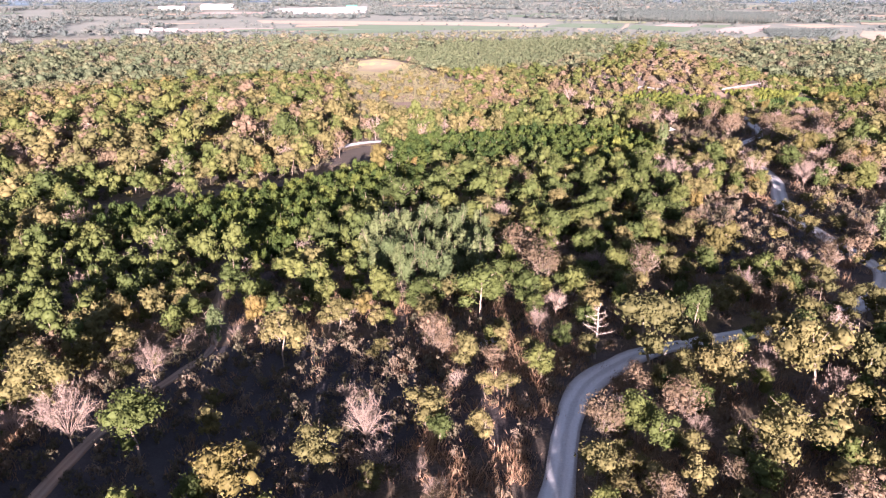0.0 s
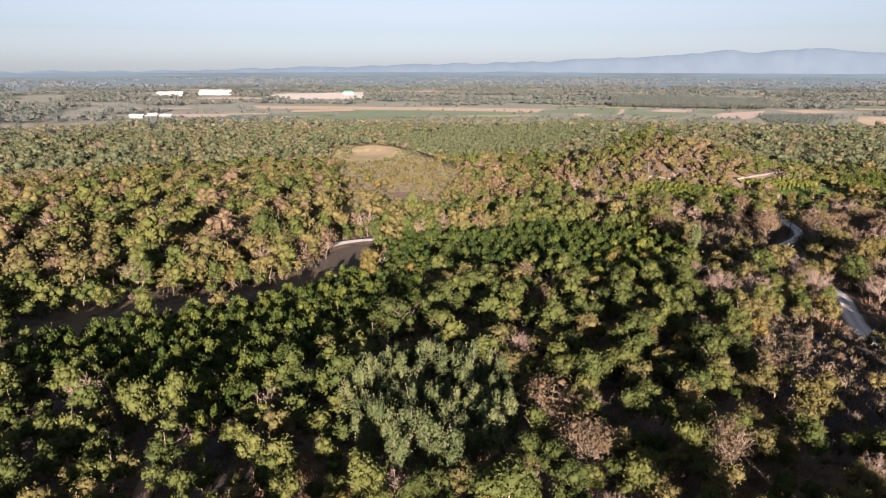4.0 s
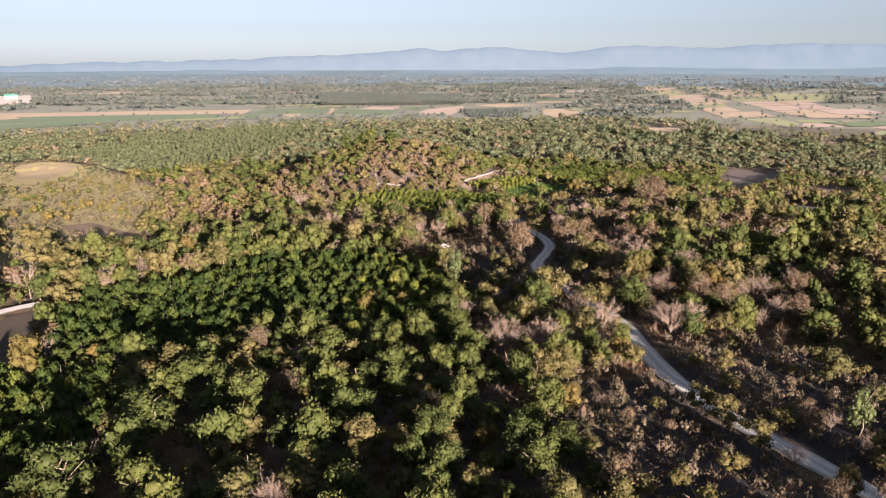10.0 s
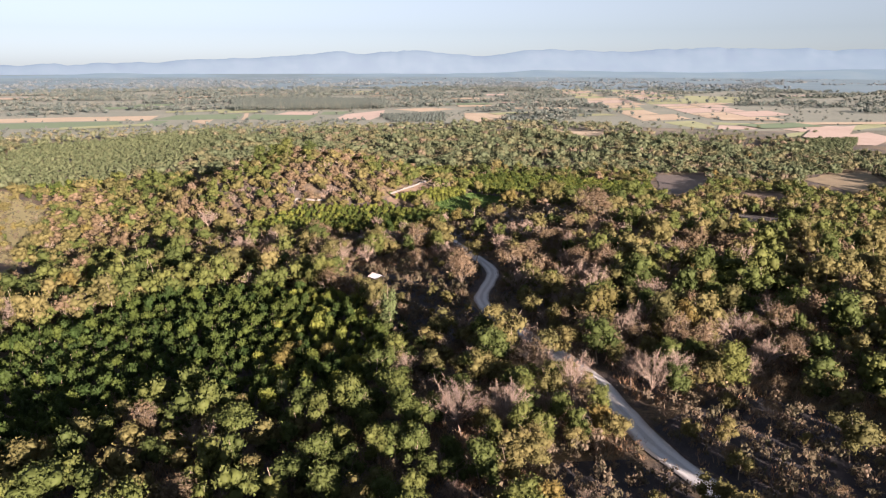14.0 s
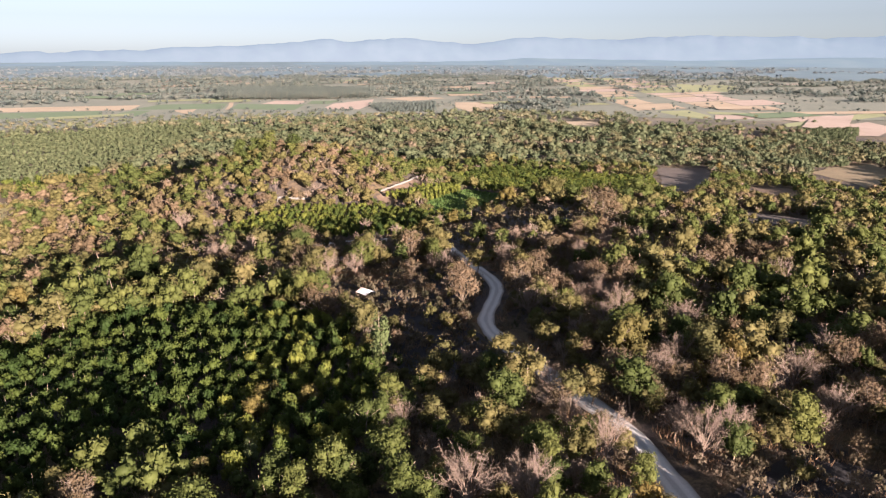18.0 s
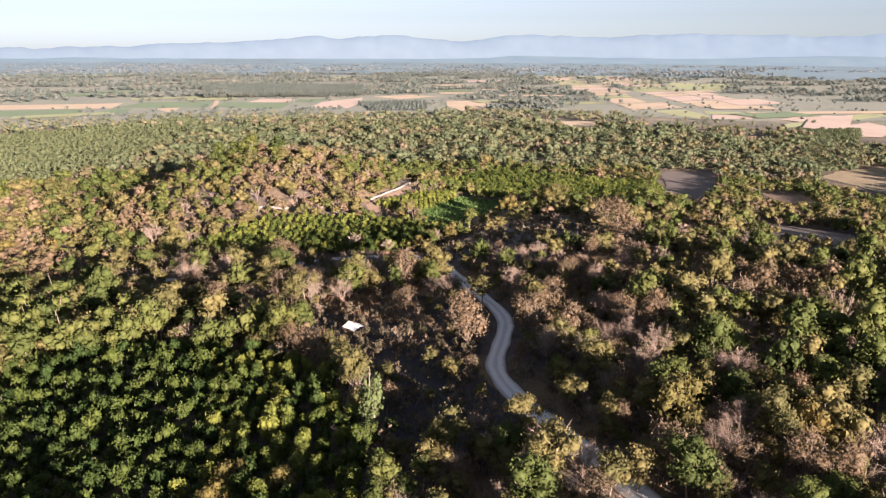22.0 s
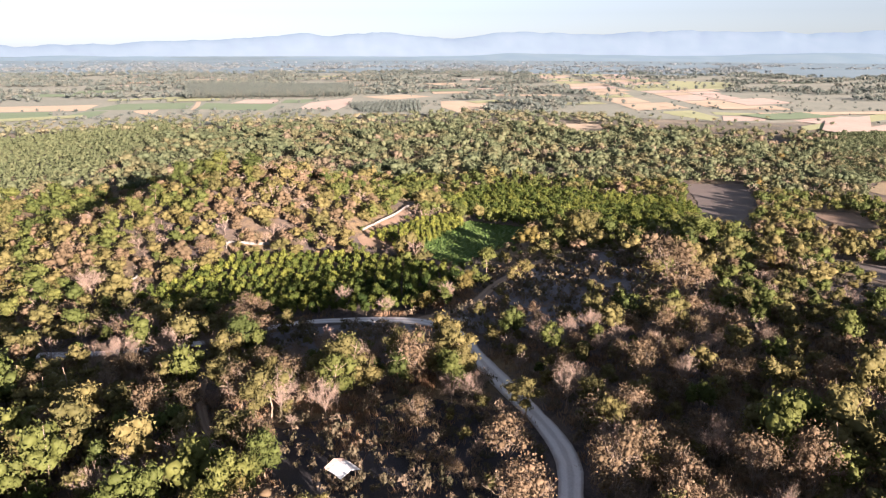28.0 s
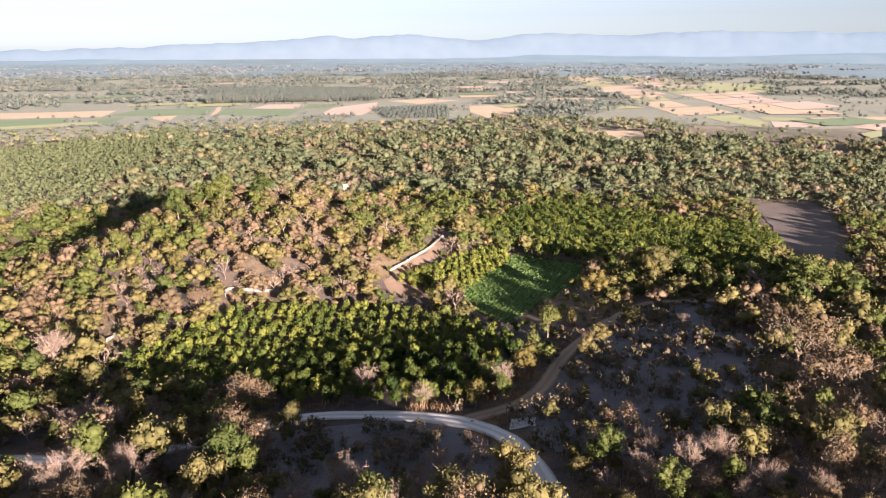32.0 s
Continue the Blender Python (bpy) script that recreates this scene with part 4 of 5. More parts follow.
def nearness(x, y):
    """Distance to the ground below the flight and the land ahead of it."""
    return far_from([(10, 85), (60, 150), (95, 230), (115, 310)], x, y)


for kind, rows in LANDMARKS.items():
    for i, (px, py, w) in enumerate(rows):
        tree(kind, px, py, w / WIDTH[kind], r.uniform(1.0, 1.25) * (1.0 if w < 8.5 else 0.85), r.uniform(0, 6.28), i)
TALL = {"bare_tree": 0.85, "plantation_tree": 1.2, "shrub": 1.2, "dry_grass": 0.8}
MOST = {"plantation_tree": 290, "olive_tree": 275, "green_tree": 280, "dry_tree": 280, "bare_tree": 200, "eucalyptus": 140, "shrub": 250, "gold_tree": 60, "dry_grass": 0, "crop_plant": 0}
for kind, rows in PLANTED.items():
    a = np.array(rows)
    near = nearness(a[:, 0], a[:, 1])
    order = np.argsort(near)
    a, near = a[order], near[order]
    for i, (px, py, s, sh) in enumerate(a[:MOST[kind]]):
        tree(kind, px, py, s, r.uniform(1.0, 1.4) * TALL.get(kind, 1.0), r.uniform(0, 6.28), i)
    rest = a[MOST[kind]:]
    if len(rest):
        eye = np.minimum(np.hypot(rest[:, 0] - 20, rest[:, 1] - 60), np.hypot(rest[:, 0] - 60, rest[:, 1] - 190))
        # from 400 m on, trees take the leaf colours with haze mixed in
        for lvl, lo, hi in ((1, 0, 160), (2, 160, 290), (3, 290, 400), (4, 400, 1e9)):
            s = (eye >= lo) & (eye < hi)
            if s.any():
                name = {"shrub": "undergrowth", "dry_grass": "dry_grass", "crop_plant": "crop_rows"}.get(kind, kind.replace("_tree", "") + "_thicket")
                mass(name, kind, lvl, rest[s, 0], rest[s, 1], rest[s, 2], rest[s, 3], "mass of " + LABEL[kind][0].replace(" tree", " trees").replace(" shrub", " shrubs"), HAZED_LEAVES.get(kind) if lvl == 4 else None, lift=TALL.get(kind, 1.0))

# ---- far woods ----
# olive grass lifted towards blue-grey: the plain's haze put into its colour
PLAIN_GRASS = earth_mat("hazed_olive_plain", (0.130, 0.156, 0.135), (0.182, 0.202, 0.169), (0.286, 0.273, 0.221), 0.012, 0.1)
patch("plain_grass", [(-1700, 1000), (-500, 960), (560, 890), (720, 640), (980, 500), (1900, 420), (2350, 1300), (1500, 2150), (200, 2330), (-1300, 2200)], 0.35, PLAIN_GRASS, "grass and scrub of the far plain, greyed with painted haze", "grassland", 70, rough=0.3)
FAR_FIELDS = [
    ("green_field_far", FIELD_GREEN, [(153, 1150), (206, 1225), (296, 1204), (266, 1100), (173, 1138)], "long green vegetable field on the far plain"),
    ("green_field_far", FIELD_GREEN, [(118, 1070), (150, 1128), (172, 1119), (147, 1040)], "dark green vegetable plot on the far plain"),
    ("green_field_far", FIELD_GREEN, [(274, 1092), (306, 1190), (330, 1160), (378, 1128), (388, 1128), (336, 1034)], "long green vegetable field on the far plain"),
    ("tan_field_far", FIELD_TAN, [(-330, 1310), (49, 1256), (176, 1228), (149, 1140), (50, 1175), (-300, 1230)], "pale dry stubble field on the far plain"),
    ("green_field_far", FIELD_GREEN, [(-160, 1190), (50, 1160), (118, 1140), (108, 1062), (50, 1070), (-150, 1090)], "pale green field on the far plain"),
    ("tan_field_far", FIELD_TAN, [(194, 1112), (229, 1112), (202, 1035)], "small pale dry plot on the far plain"),
    ("tan_field_far", FIELD_TAN, [(265, 1086), (302, 1220), (308, 1220), (271, 1086)], "pale earth track between green fields"),
    ("pink_field_far", FIELD_PINK, [(332, 1166), (372, 1226), (418, 1197), (382, 1134)], "pinkish ploughed strips on the far plain"),
    ("green_field_far", FIELD_GREEN, [(392, 1134), (423, 1192), (466, 1178), (420, 1117)], "green vegetable plot on the far plain"),
    ("pink_field_far", FIELD_PINK, [(380, 1030), (430, 1118), (524, 1180), (470, 1075), (417, 1000)], "pinkish ploughed field on the far plain"),
    ("tan_field_far", FIELD_TAN, [(545, 1192), (625, 1208), (640, 1150), (560, 1115)], "pale dry plot on the far plain"),
    ("rice_field_far", FIELD_LIME, [(1400, 1330), (1470, 1170), (1215, 1040), (1190, 1130)], "light green young rice field on the far plain"),
    ("rice_field_far", FIELD_LIME, [(738, 776), (789, 769), (739, 694), (701, 673), (717, 729)], "light green young rice field on the far plain"),
    ("rice_field_far", FIELD_LIME, [(794, 741), (833, 679), (802, 662), (763, 715)], "light green young rice field on the far plain"),
    ("pink_field_far", FIELD_PINK, [(757, 704), (788, 664), (752, 642), (713, 666)], "pinkish ploughed field on the far plain"),
    ("tan_field_far", FIELD_TAN, [(599, 1056), (661, 1018), (609, 925), (520, 872), (546, 965)], "pale tan clearing with bare soil on the far plain"),
    ("tan_field_far", FIELD_TAN, [(533, 735), (575, 710), (512, 640), (495, 665)], "small bare clearing in the far woods"),
    ("pink_field_far", FIELD_PINK, [(780, 625), (860, 640), (900, 590), (760, 560)], "pinkish ploughed field on the far plain"),
    ("white_yard_far", YARD, [(-391, 1640), (-393, 1803), (-186, 1923), (-164, 1577), (-294, 1498)], "pale bare works yard on the far plain"),
]
FAR_FIELDS.append(("pink_field_far", FIELD_PINK, FIELD_EDGE_EAST, "ploughed reddish field beyond the east woods"))
FAR_FIELDS.append(("rice_field_far", FIELD_LIME, [(700, 566), (730, 590), (980, 628), (940, 584)], "light green rice field beyond the east woods"))
# wide strips of stubble, ploughed soil and young rice beyond the east woods
r5 = np.random.default_rng(55)
cut = [0.0]
while cut[-1] < 1:
    cut.append(cut[-1] + r5.uniform(0.035, 0.085))
for s0, s1 in zip(cut[:-1], cut[1:]):
    for w0, w1 in ((0.0, r5.uniform(0.3, 0.6)), (0.62, 1.0), (1.02, r5.uniform(1.25, 1.5))):
        q = []
        for w, s_ in ((w0, s0), (w1, s0), (w1, s1 - 0.006), (w0, s1 - 0.006)):
            q.append((727 + 773 * s_ + (191 + 40 * s_) * w, 799 + 1201 * s_ + (-18 + 60 * s_) * w - 60 * w * s_))
        u = r5.uniform()
        kind = ("tan_field_far", FIELD_TAN, "pale dry stubble strip on the far plain") if u < 0.45 else ("pink_field_far", FIELD_PINK, "pinkish ploughed strip on the far plain") if u < 0.72 else ("rice_field_far", FIELD_LIME, "light green rice strip on the far plain")
        FAR_FIELDS.append((kind[0], kind[1], q, kind[2]))
for k in range(85):
    a_, d_ = radians(r5.uniform(-38, 62)), r5.uniform(900, 2050)
    cx, cy = 60 + d_ * math.sin(a_), 150 + d_ * math.cos(a_)
    if cy < 1000 and cx < 650 or any(inside(f[2], cx, cy) for f in FAR_FIELDS) or inside([(280, 1270), (550, 1190), (680, 1470), (380, 1660)], cx, cy):
        continue
    w_, l_, t_ = r5.uniform(60, 190), r5.uniform(25, 70), r5.uniform(-0.3, 0.3) - 0.35 * a_
    q = [(cx + i_ * w_ / 2 * math.cos(t_) - j_ * l_ / 2 * math.sin(t_), cy + i_ * w_ / 2 * math.sin(t_) + j_ * l_ / 2 * math.cos(t_)) for i_, j_ in ((-1, -1), (1, -1), (1.1, 1), (-0.9, 1))]
    kind = (("tan_field_far", FIELD_TAN, "pale dry stubble plot on the far plain"), ("pink_field_far", FIELD_PINK, "pinkish ploughed plot on the far plain"), ("rice_field_far", FIELD_LIME, "light green plot on the far plain"), ("green_field_far", FIELD_GREEN, "green vegetable plot on the far plain"))[int(r5.choice(4, p=(0.42, 0.22, 0.18, 0.18)))]
    FAR_FIELDS.append((kind[0], kind[1], q, kind[2]))
FAR_FIELDS.append(("pink_field_far", FIELD_PINK, [(800, 606), (900, 612), (760, 535), (705, 520), (712, 556)], "pinkish ploughed field beyond the woods"))
for i, (nm, mt, poly, lab) in enumerate(FAR_FIELDS):
    patch(nm, poly, 0.5 + 0.006 * i, mt, lab, "field", 60, rough=0.12)
PLANTATION_FAR = [(300, 1282), (538, 1204), (662, 1467), (388, 1643)]
GROVE_FAR = [(470, 1080), (575, 1070), (490, 915), (425, 950)]
x, y = scatter(-1500, 2300, 560, 2400, 13.5, 70, 0.5)
FRONT = [(-420, 935), (540, 880), (610, 930), (660, 1200), (300, 1290), (-420, 1330)]
d = np.hypot(x - 60, y - 150)
az = np.degrees(np.arctan2(x - 40, y - 100))
dens = np.array([noise.noise((a / 190, b / 90, 9.0)) + 0.4 * noise.noise((a / 50, b / 40, 2.0)) for a, b in zip(x, y)])
in_front = inside(FRONT, x, y)
in_field = any_in([f[2] for f in FAR_FIELDS] + CLEARINGS, x, y)
hedge = np.random.default_rng(5).uniform(size=x.shape)
ok = (az > -46) & (az < 74) & (d < 2300) & ~any_in([PLANTATION_FAR, GROVE_FAR], x, y)
ok &= np.where(in_field, hedge < 0.055 * (x > 600), (dens > -0.08 + 0.12 * (d > 1100)) | (d < 840))
EAST = [(560, 600), (720, 480), (960, 480), (1250, 900), (1050, 1000), (700, 830)]
in_east = inside(EAST, x, y)
ok &= ~(in_east & (hedge > 0.28))
ok &= (d > 720) & ~(in_front & (y > 1030) & (hedge > 0.2))
x, y, low_ones = x[ok], y[ok], (in_front | in_east)[ok]
r4 = np.random.default_rng(4)
mid = np.hypot(x - 60, y - 150) < 860
mass("mid_woods", "olive_tree", 4, x[mid], y[mid], r4.uniform(1.2, 2.0, mid.sum()) * np.where(low_ones[mid], 0.6, 1), r4.uniform(0, 1, mid.sum()) ** 1.3, "continuous mixed woodland beyond the hill", WOODS_MID_HAZED, wood=False)
mass("far_woods", "green_tree", 4, x[~mid], y[~mid], r4.uniform(1.0, 2.1, (~mid).sum()) * np.where(low_ones[~mid], 0.55, 1), r4.uniform(0, 1, (~mid).sum()) ** 1.3, "far patches of haze-toned green woodland on the plain", WOODS_FAR_HAZED, wood=False)
for poly, step, size, nm in ((PLANTATION_FAR, 7.0, 1.5, "far_plantation"), (GROVE_FAR, 6.0, 0.8, "far_grove")):
    p = np.array(poly)
    x, y = scatter(p[:, 0].min(), p[:, 0].max(), p[:, 1].min(), p[:, 1].max(), step, 80, 0.15)
    ok = inside(poly, x, y)
    x, y = x[ok], y[ok]
    mass(nm, "green_tree", 4, x, y, np.full(len(x), size), r4.uniform(0.1, 0.5, len(x)), "far plantation trees in even rows", WOODS_FAR_HAZED, wood=False)
ORCHARD_EAST = [(638, 553), (740, 515), (489, 380), (470, 400), (580, 478)]
p = np.array(ORCHARD_EAST)
x, y = scatter(p[:, 0].min(), p[:, 0].max(), p[:, 1].min(), p[:, 1].max(), 5.5, 83, 0.15)
ok = inside(ORCHARD_EAST, x, y)
x, y = x[ok], y[ok]
mass("east_orchard", "plantation_tree", 3, x, y, r4.uniform(1.1, 1.4, len(x)), r4.uniform(0.0, 0.5, len(x)), "dark green orchard in even rows beyond the woods", HAZED_LEAVES["plantation_tree"], wood=False)
# belts of trees towards the hills
x, y = scatter(-3200, 4300, 1500, 4300, 27, 84, 0.5)
d = np.hypot(x - 60, y - 150)
az = np.degrees(np.arctan2(x - 40, y - 100))
dens = np.array([noise.noise((a / 420, b / 150, 19.0)) + 0.5 * noise.noise((a / 120, b / 70, 2.0)) for a, b in zip(x, y)])
ok = (az > -44) & (az < 72) & (d > 2200) & (d < 3900) & (dens > 0.02)
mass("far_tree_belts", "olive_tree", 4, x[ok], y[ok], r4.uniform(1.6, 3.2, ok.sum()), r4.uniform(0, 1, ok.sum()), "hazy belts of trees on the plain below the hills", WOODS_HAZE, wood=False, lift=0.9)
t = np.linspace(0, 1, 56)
mass("tree_row", "eucalyptus", 1, 302 + 236 * t, 1276 - 78 * t, r4.uniform(1.5, 1.9, 56), r4.uniform(0.2, 0.7, 56), "straight row of tall trees along the far fields", WOODS_FAR_HAZED)

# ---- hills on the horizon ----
# backdrop material: an added glow stands in for haze in the air
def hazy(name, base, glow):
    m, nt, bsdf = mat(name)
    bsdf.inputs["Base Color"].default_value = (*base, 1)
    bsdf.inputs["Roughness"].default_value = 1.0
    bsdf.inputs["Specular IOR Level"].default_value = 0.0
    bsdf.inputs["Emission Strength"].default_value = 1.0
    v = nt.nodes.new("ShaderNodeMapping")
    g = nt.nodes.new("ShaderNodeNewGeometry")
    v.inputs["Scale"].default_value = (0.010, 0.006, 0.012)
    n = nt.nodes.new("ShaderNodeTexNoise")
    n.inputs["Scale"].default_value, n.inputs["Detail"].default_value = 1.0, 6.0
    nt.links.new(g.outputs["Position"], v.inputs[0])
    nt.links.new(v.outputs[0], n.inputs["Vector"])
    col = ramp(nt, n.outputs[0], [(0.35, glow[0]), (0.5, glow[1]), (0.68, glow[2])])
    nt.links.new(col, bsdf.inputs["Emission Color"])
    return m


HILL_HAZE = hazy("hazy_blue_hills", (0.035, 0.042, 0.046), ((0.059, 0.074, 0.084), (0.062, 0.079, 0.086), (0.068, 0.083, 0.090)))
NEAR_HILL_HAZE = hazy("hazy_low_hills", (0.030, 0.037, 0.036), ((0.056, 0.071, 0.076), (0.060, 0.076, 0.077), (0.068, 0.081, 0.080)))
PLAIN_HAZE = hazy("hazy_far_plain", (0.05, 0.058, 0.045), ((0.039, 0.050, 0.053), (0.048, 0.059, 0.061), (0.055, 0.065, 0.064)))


def ring(name, rr, az, zz, material, label):
    v = np.stack([60 + rr * np.sin(np.radians(az)), 150 + rr * np.cos(np.radians(az)), zz], -1)
    n, k = v.shape[:2]
    q = np.arange(n * k).reshape(n, k)
    f = np.stack([q[:-1, :-1], q[1:, :-1], q[1:, 1:], q[:-1, 1:]], -1).reshape(-1, 4)
    me = mesh_of(name, v.reshape(-1, 3), f, material)
    me.polygons.foreach_set("use_smooth", np.ones(len(f), bool))
    return tagged(new(name, me), label, "hills" if "hill" in name else "plain", kind="structure")


# the ridge: height of its crest over the plain, by bearing
AZ = np.linspace(-70, 95, 660)
crest = 72 + 4 * np.clip(AZ, -40, 10) * 0.55 + sum(hh * np.exp(-((AZ - c) / w) ** 2 / 2) for c, hh, w in ((22, 62, 5), (29.3, 45, 2.6), (37, 62, 3.6), (46, 58, 5.5), (52, 36, 4), (62, 55, 7), (76, 60, 10), (23.6, -12, 0.8), (32.6, -22, 1.5)))
crest = np.maximum(crest * 0.88, 22) + np.array([13 * noise.noise((a / 1.9, 0.3, 0.0)) + 5 * noise.noise((a / 0.6, 2.0, 5.0)) for a in AZ])
S = np.linspace(0, 1, 10)[:, None]
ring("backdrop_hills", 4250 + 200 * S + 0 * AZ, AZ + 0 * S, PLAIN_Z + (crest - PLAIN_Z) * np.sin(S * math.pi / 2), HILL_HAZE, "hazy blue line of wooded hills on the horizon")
low = 20 + np.array([18 * noise.noise((a / 11, 7.0, 1.0)) + 8 * noise.noise((a / 3, 1.0, 1.0)) for a in AZ]) + 22 * np.exp(-((AZ - 55) / 22) ** 2)
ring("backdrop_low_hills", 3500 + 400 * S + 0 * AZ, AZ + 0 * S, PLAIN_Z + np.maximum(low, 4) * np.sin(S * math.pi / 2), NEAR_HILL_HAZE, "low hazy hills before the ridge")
S = np.linspace(0, 1, 14)[:, None]
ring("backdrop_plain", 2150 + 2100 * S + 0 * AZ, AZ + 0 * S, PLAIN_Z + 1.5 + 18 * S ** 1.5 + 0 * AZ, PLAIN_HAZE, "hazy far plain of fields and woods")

# ---- the dead tree beside the road ----
def dead_tree(x, y, height):
    ob = new("dead_tree")
    ob.matrix_basis = pose(x, y, float(land(x, y)))
    rr = np.random.default_rng(11)
    trunk = sticks([((0, 0, -0.3), (0.08, 0.03, height * 0.5), 0.17, 0.11), ((0.08, 0.03, height * 0.5), (0.0, 0.1, height * 0.97), 0.11, 0.03)], 7)
    new("trunk", mesh_of("trunk", *trunk, BARK_BONE, smooth=True)).parent = ob
    for i in range(17):
        z = height * (0.45 + 0.52 * i / 17)
        an, ln = i * 2.4 + rr.uniform(-0.4, 0.4), height * rr.uniform(0.13, 0.26) * (1.25 - 0.6 * i / 17)
        a = np.array([0.05, 0.06, z])
        b = a + np.array([math.cos(an) * ln, math.sin(an) * ln, ln * rr.uniform(0.15, 0.5)])
        segs = [(a, b, 0.05, 0.025)]
        for j in range(5):
            p = a + (b - a) * rr.uniform(0.35, 1.0)
            segs.append((p, p + (b - a) * 0.25 + rr.normal(0, 0.22, 3) + (0, 0, 0.2), 0.02, 0.008))
        new("branch", mesh_of("branch", *sticks(segs, 4), BARK_BONE)).parent = ob
    return tagged(ob, "dead bleached white tree with bare short branches", "tree")


BARK_BONE = bark_mat("bleached_bark", (0.20, 0.165, 0.14), (0.32, 0.27, 0.235))
dead_tree(20.7, 84.4, 8.0)

# ---- buildings and walls ----
def metal_mat(name, a, b, rough=0.5):
    m, nt, bsdf = mat(name)
    nt.links.new(ramp(nt, tex(nt, 1.3, 6.0), [(0.35, a), (0.65, b)]), bsdf.inputs["Base Color"])
    bsdf.inputs["Roughness"].default_value = rough
    return m


# roof colours carry light: blue cast of shaded slope, pink of sunlit end
SHEET = metal_mat("weathered_white_sheet", (0.44, 0.46, 0.50), (0.58, 0.60, 0.64))
SHEET_SUNLIT = metal_mat("sunlit_pink_sheet", (0.50, 0.36, 0.33), (0.68, 0.55, 0.50))
TIMBER = bark_mat("old_timber", (0.10, 0.075, 0.055), (0.22, 0.17, 0.13))
WHITEWASH = metal_mat("stained_whitewash", (0.11, 0.108, 0.106), (0.19, 0.186, 0.18), 0.9)
SHED_WHITE = metal_mat("white_shed_sheet", (0.52, 0.51, 0.49), (0.62, 0.60, 0.58))
SHED_GREEN = metal_mat("green_shed_sheet", (0.06, 0.32, 0.20), (0.09, 0.38, 0.25))


def box(bm, x0, x1, y0, y1, z0, z1):
    v = [bm.verts.new((x, y, z)) for z in (z0, z1) for x, y in ((x0, y0), (x1, y0), (x1, y1), (x0, y1))]
    for f in ((3, 2, 1, 0), (4, 5, 6, 7), (0, 1, 5, 4), (1, 2, 6, 5), (2, 3, 7, 6), (3, 0, 4, 7)):
        bm.faces.new([v[i] for i in f])


def corrugated(bm, x0, x1, ridge, eave, y0, y1, zr, ze, wave=0.03, pitch=0.2):
    """A sheet that falls from the ridge line to the eave, with waves across it."""
    n = max(4, int((x1 - x0) / (pitch / 2)))
    rows_ = []
    for y, z in ((y0, zr), ((y0 + y1) / 2, (zr + ze) / 2 - 0.02), (y1, ze)):
        rows_.append([bm.verts.new((x0 + (x1 - x0) * i / n, y, z + wave * (i % 2))) for i in range(n + 1)])
    for a, b in zip(rows_, rows_[1:]):
        for i in range(n):
            bm.faces.new((a[i], a[i + 1], b[i + 1], b[i]))
    g = bmesh.ops.extrude_face_region(bm, geom=bm.faces[:])
    for v in g["geom"]:
        if isinstance(v, bmesh.types.BMVert):
            v.co.z -= 0.03
    bmesh.ops.recalc_face_normals(bm, faces=bm.faces[:])


def field_hut(x, y, turn):
    ob = new("field_hut")
    ob.matrix_basis = pose(x, y, float(land(x, y)), 0, 0, turn) @ Matrix.Scale(0.82, 4)
    for px, py in ((-1.8, -1.3), (1.8, -1.3), (-1.8, 1.3), (1.8, 1.3), (0, -1.3), (0, 1.3)):
        bm = bmesh.new()
        box(bm, px - 0.07, px + 0.07, py - 0.07, py + 0.07, -0.2, 2.05)
        part("post", bm, TIMBER, ob)
    bm = bmesh.new()
    box(bm, -2.2, 2.2, -0.06, 0.06, 2.62, 2.74)
    part("ridge_beam", bm, TIMBER, ob)
    for i in range(5):
        bm = bmesh.new()
        box(bm, -1.75 + 0.02, 1.75, -1.2 + 0.48 * i, -0.78 + 0.48 * i, 0.45, 0.5)
        part("floor_board", bm, TIMBER, ob)
    bm = bmesh.new()
    box(bm, -1.75, 1.75, 1.22, 1.27, 0.5, 1.9)
    part("back_wall", bm, TIMBER, ob)
    for side, lab in ((-1, "pale weathered metal roof sheet"), (1, "pale weathered metal roof sheet")):
        for i, (x0, x1) in enumerate(((-2.4, -1.15), (-1.2, 0.05), (0.0, 1.25), (1.2, 2.45))):
            bm = bmesh.new()
            corrugated(bm, x0, x1, 0, 0, 0.0, side * 2.05, 2.80 + 0.02 * (i % 2), 1.98 + 0.02 * (i % 2) - (0.15 if i == 3 else 0))
            part("roof_sheet", bm, SHEET_SUNLIT if i == 3 else SHEET, ob, "sagging end sheet, coloured pink for the low sun" if i == 3 else lab)
    return tagged(ob, "small open timber field hut with pale metal sheet roof", "hut")


field_hut(86.5, 264.3, 101)


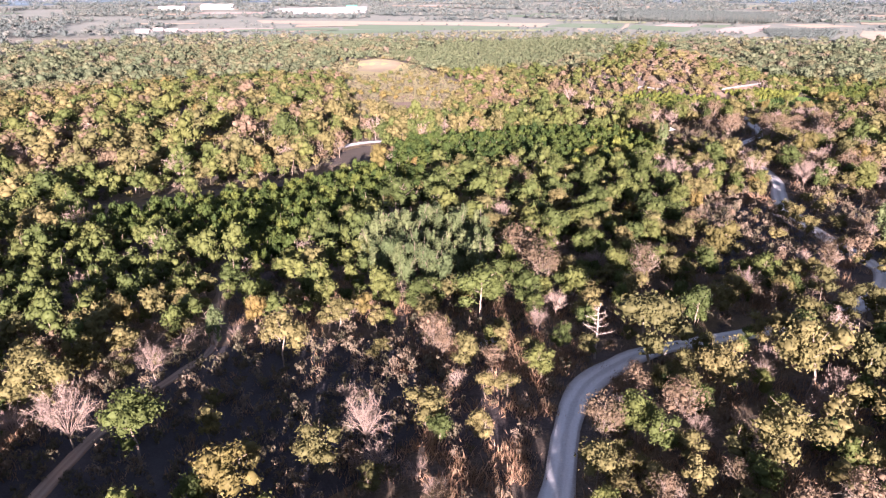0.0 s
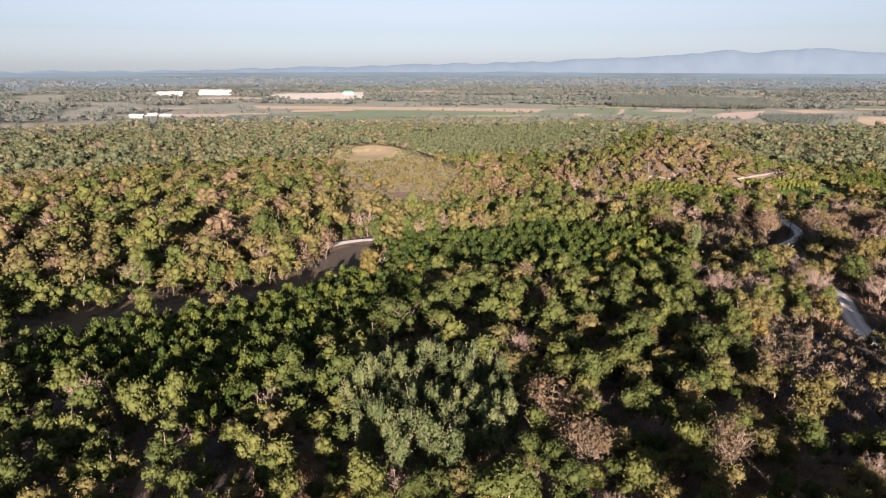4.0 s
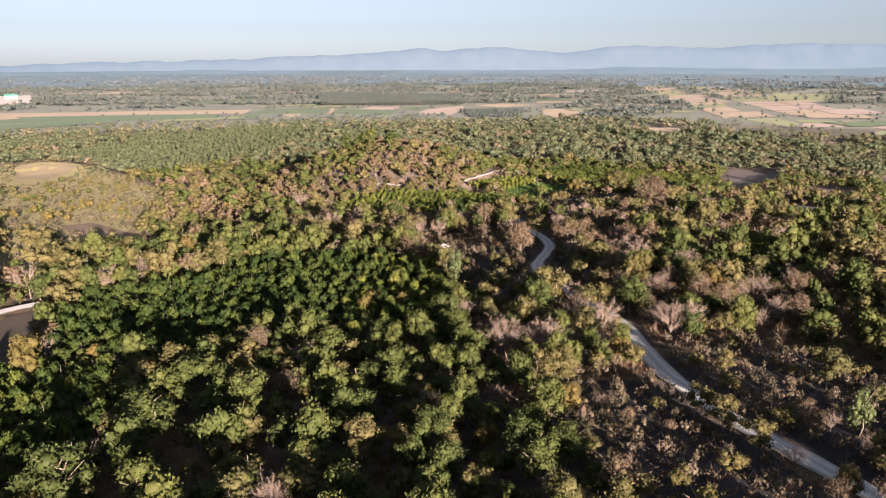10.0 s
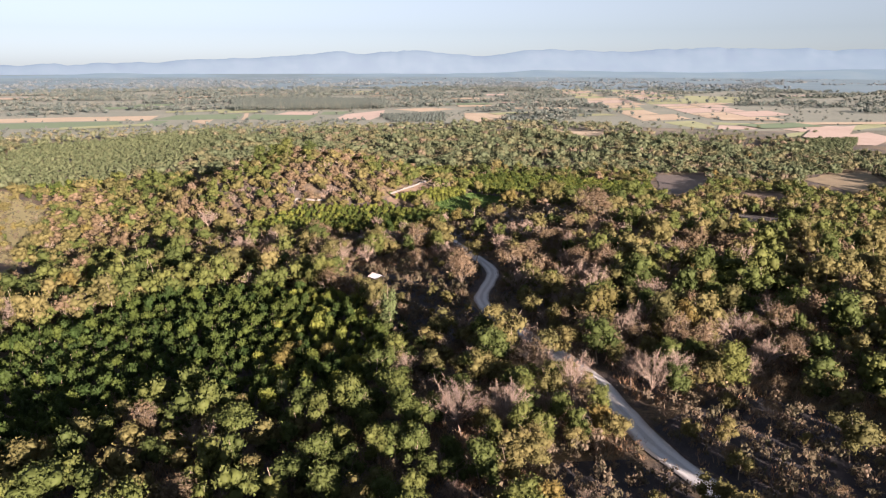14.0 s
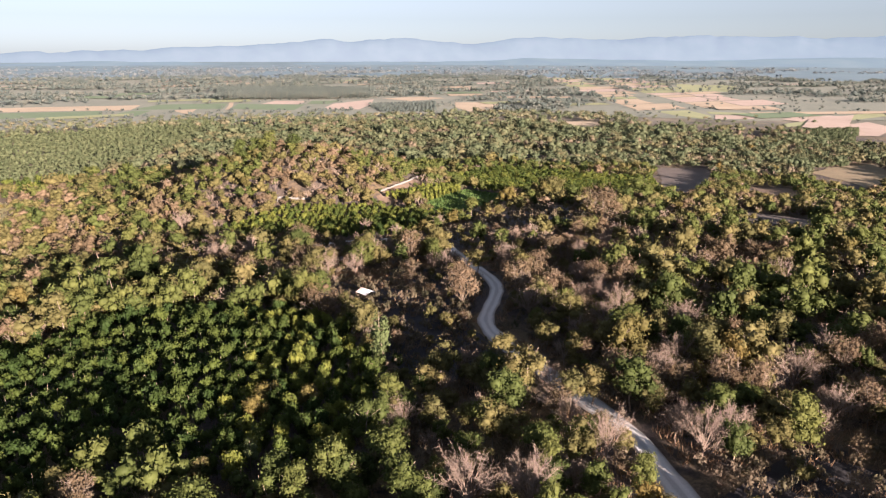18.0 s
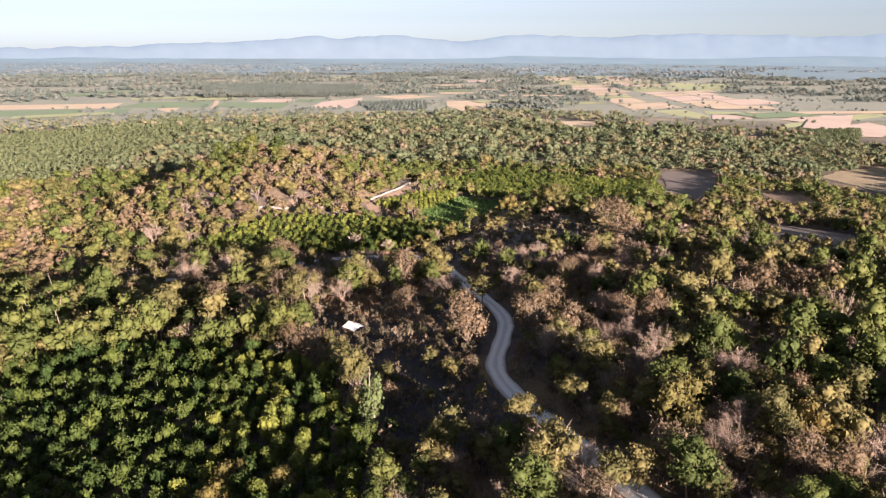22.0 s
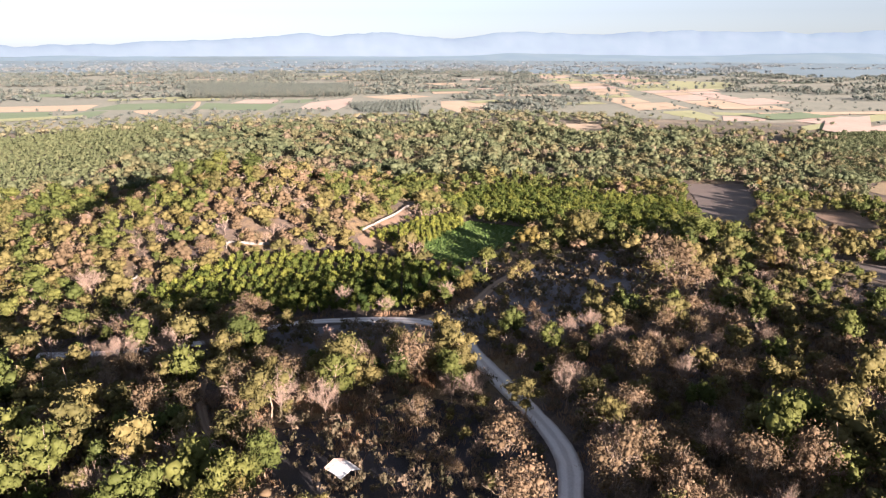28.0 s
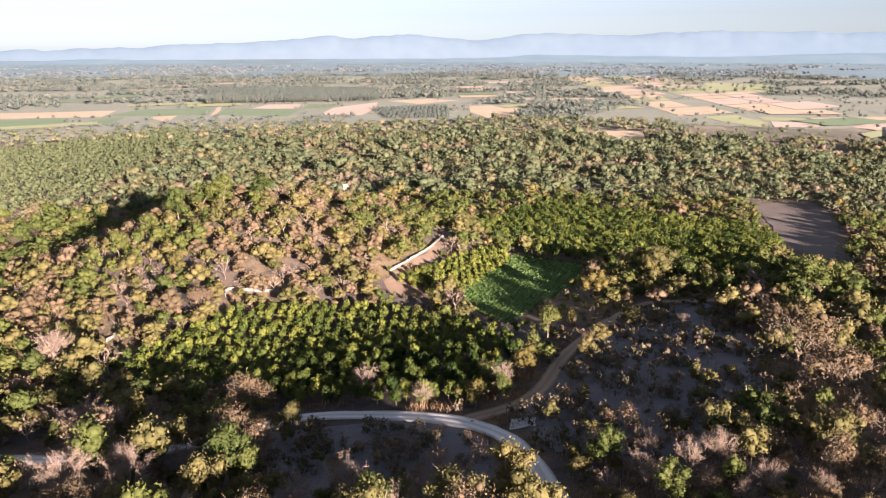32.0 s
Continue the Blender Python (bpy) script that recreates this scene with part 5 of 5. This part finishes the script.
def boundary_wall(line, name, label):
    """A low wall of cast panels between posts that follows the foot of the hill."""
    p = np.array(smooth_line(line, 2.6))
    ob = new(name)
    rr = random.Random(3)
    for (x0, y0), (x1, y1) in zip(p[:-1], p[1:]):
        ln, an = math.hypot(x1 - x0, y1 - y0), math.degrees(math.atan2(y1 - y0, x1 - x0))
        z = float(land((x0 + x1) / 2, (y0 + y1) / 2))
        hgt = rr.uniform(0.75, 0.95)
        for nm, box_ in (("panel", (0.06, ln - 0.06, -0.06, 0.06, -0.3, hgt)), ("post", (-0.1, 0.1, -0.1, 0.1, -0.3, hgt + 0.12))):
            bm = bmesh.new()
            box(bm, *box_)
            bmesh.ops.bevel(bm, geom=bm.edges[:], offset=0.02, segments=1, affect="EDGES")
            o = part(nm, bm, WHITEWASH, ob)
            o.matrix_basis = pose(x0, y0, z, rr.uniform(-3, 3), 0, an)
    return tagged(ob, label, "wall", kind="structure")


boundary_wall(WALLS[0], "wall_hill_west", "stained whitewashed low wall at the hill foot")
boundary_wall(WALLS[1], "wall_hill_mid", "stained whitewashed low wall beside the orchard")
boundary_wall(WALLS[2], "wall_hill_east", "stained whitewashed low wall along the hill foot")


def shed(name, x, y, turn, length, width, high, roof, wall, label):
    ob = new(name)
    ob.matrix_basis = pose(x, y, float(land(x, y)), 0, 0, turn)
    for nm, b in (("long_wall", (-length / 2, length / 2, -width / 2, -width / 2 + 0.3, 0, high)), ("long_wall", (-length / 2, length / 2, width / 2 - 0.3, width / 2, 0, high)),
                  ("end_wall", (-length / 2, -length / 2 + 0.3, -width / 2 + 0.3, width / 2 - 0.3, 0, high)), ("end_wall", (length / 2 - 0.3, length / 2, -width / 2 + 0.3, width / 2 - 0.3, 0, high))):
        bm = bmesh.new()
        box(bm, *b)
        part(nm, bm, wall, ob)
    for side in (-1, 1):
        bm = bmesh.new()
        corrugated(bm, -length / 2 - 0.5, length / 2 + 0.5, 0, 0, 0, side * (width / 2 + 0.6), high + width * 0.22, high, 0.06, max(0.5, length / 60))
        part("roof", bm, roof, ob)
    return tagged(ob, label, "shed")


shed("warehouse", -530, 1755, 0, 74, 26, 6, SHED_WHITE, SHED_WHITE, "long white warehouse on the far plain")
shed("warehouse", -620, 1706, 2, 58, 20, 5, SHED_WHITE, SHED_WHITE, "low white warehouse on the far plain")
shed("works_shed", -216, 1764, 3, 24, 14, 6, SHED_GREEN, SHED_WHITE, "green-roofed shed beside a pale works yard")
for i, (x, y, a, ln) in enumerate(((-412, 1010, 8, 18), (-390, 1003, 70, 14), (-372, 1012, -10, 16), (-398, 1030, 15, 12))):
    shed("farm_building", x, y, a, ln, 8, 4.5, SHED_WHITE, WHITEWASH, "white-roofed farm building among far trees")
shed("hilltop_shelter", 211, 573, 20, 11, 6, 4.5, SHED_WHITE, WHITEWASH, "white-roofed building behind the hill")
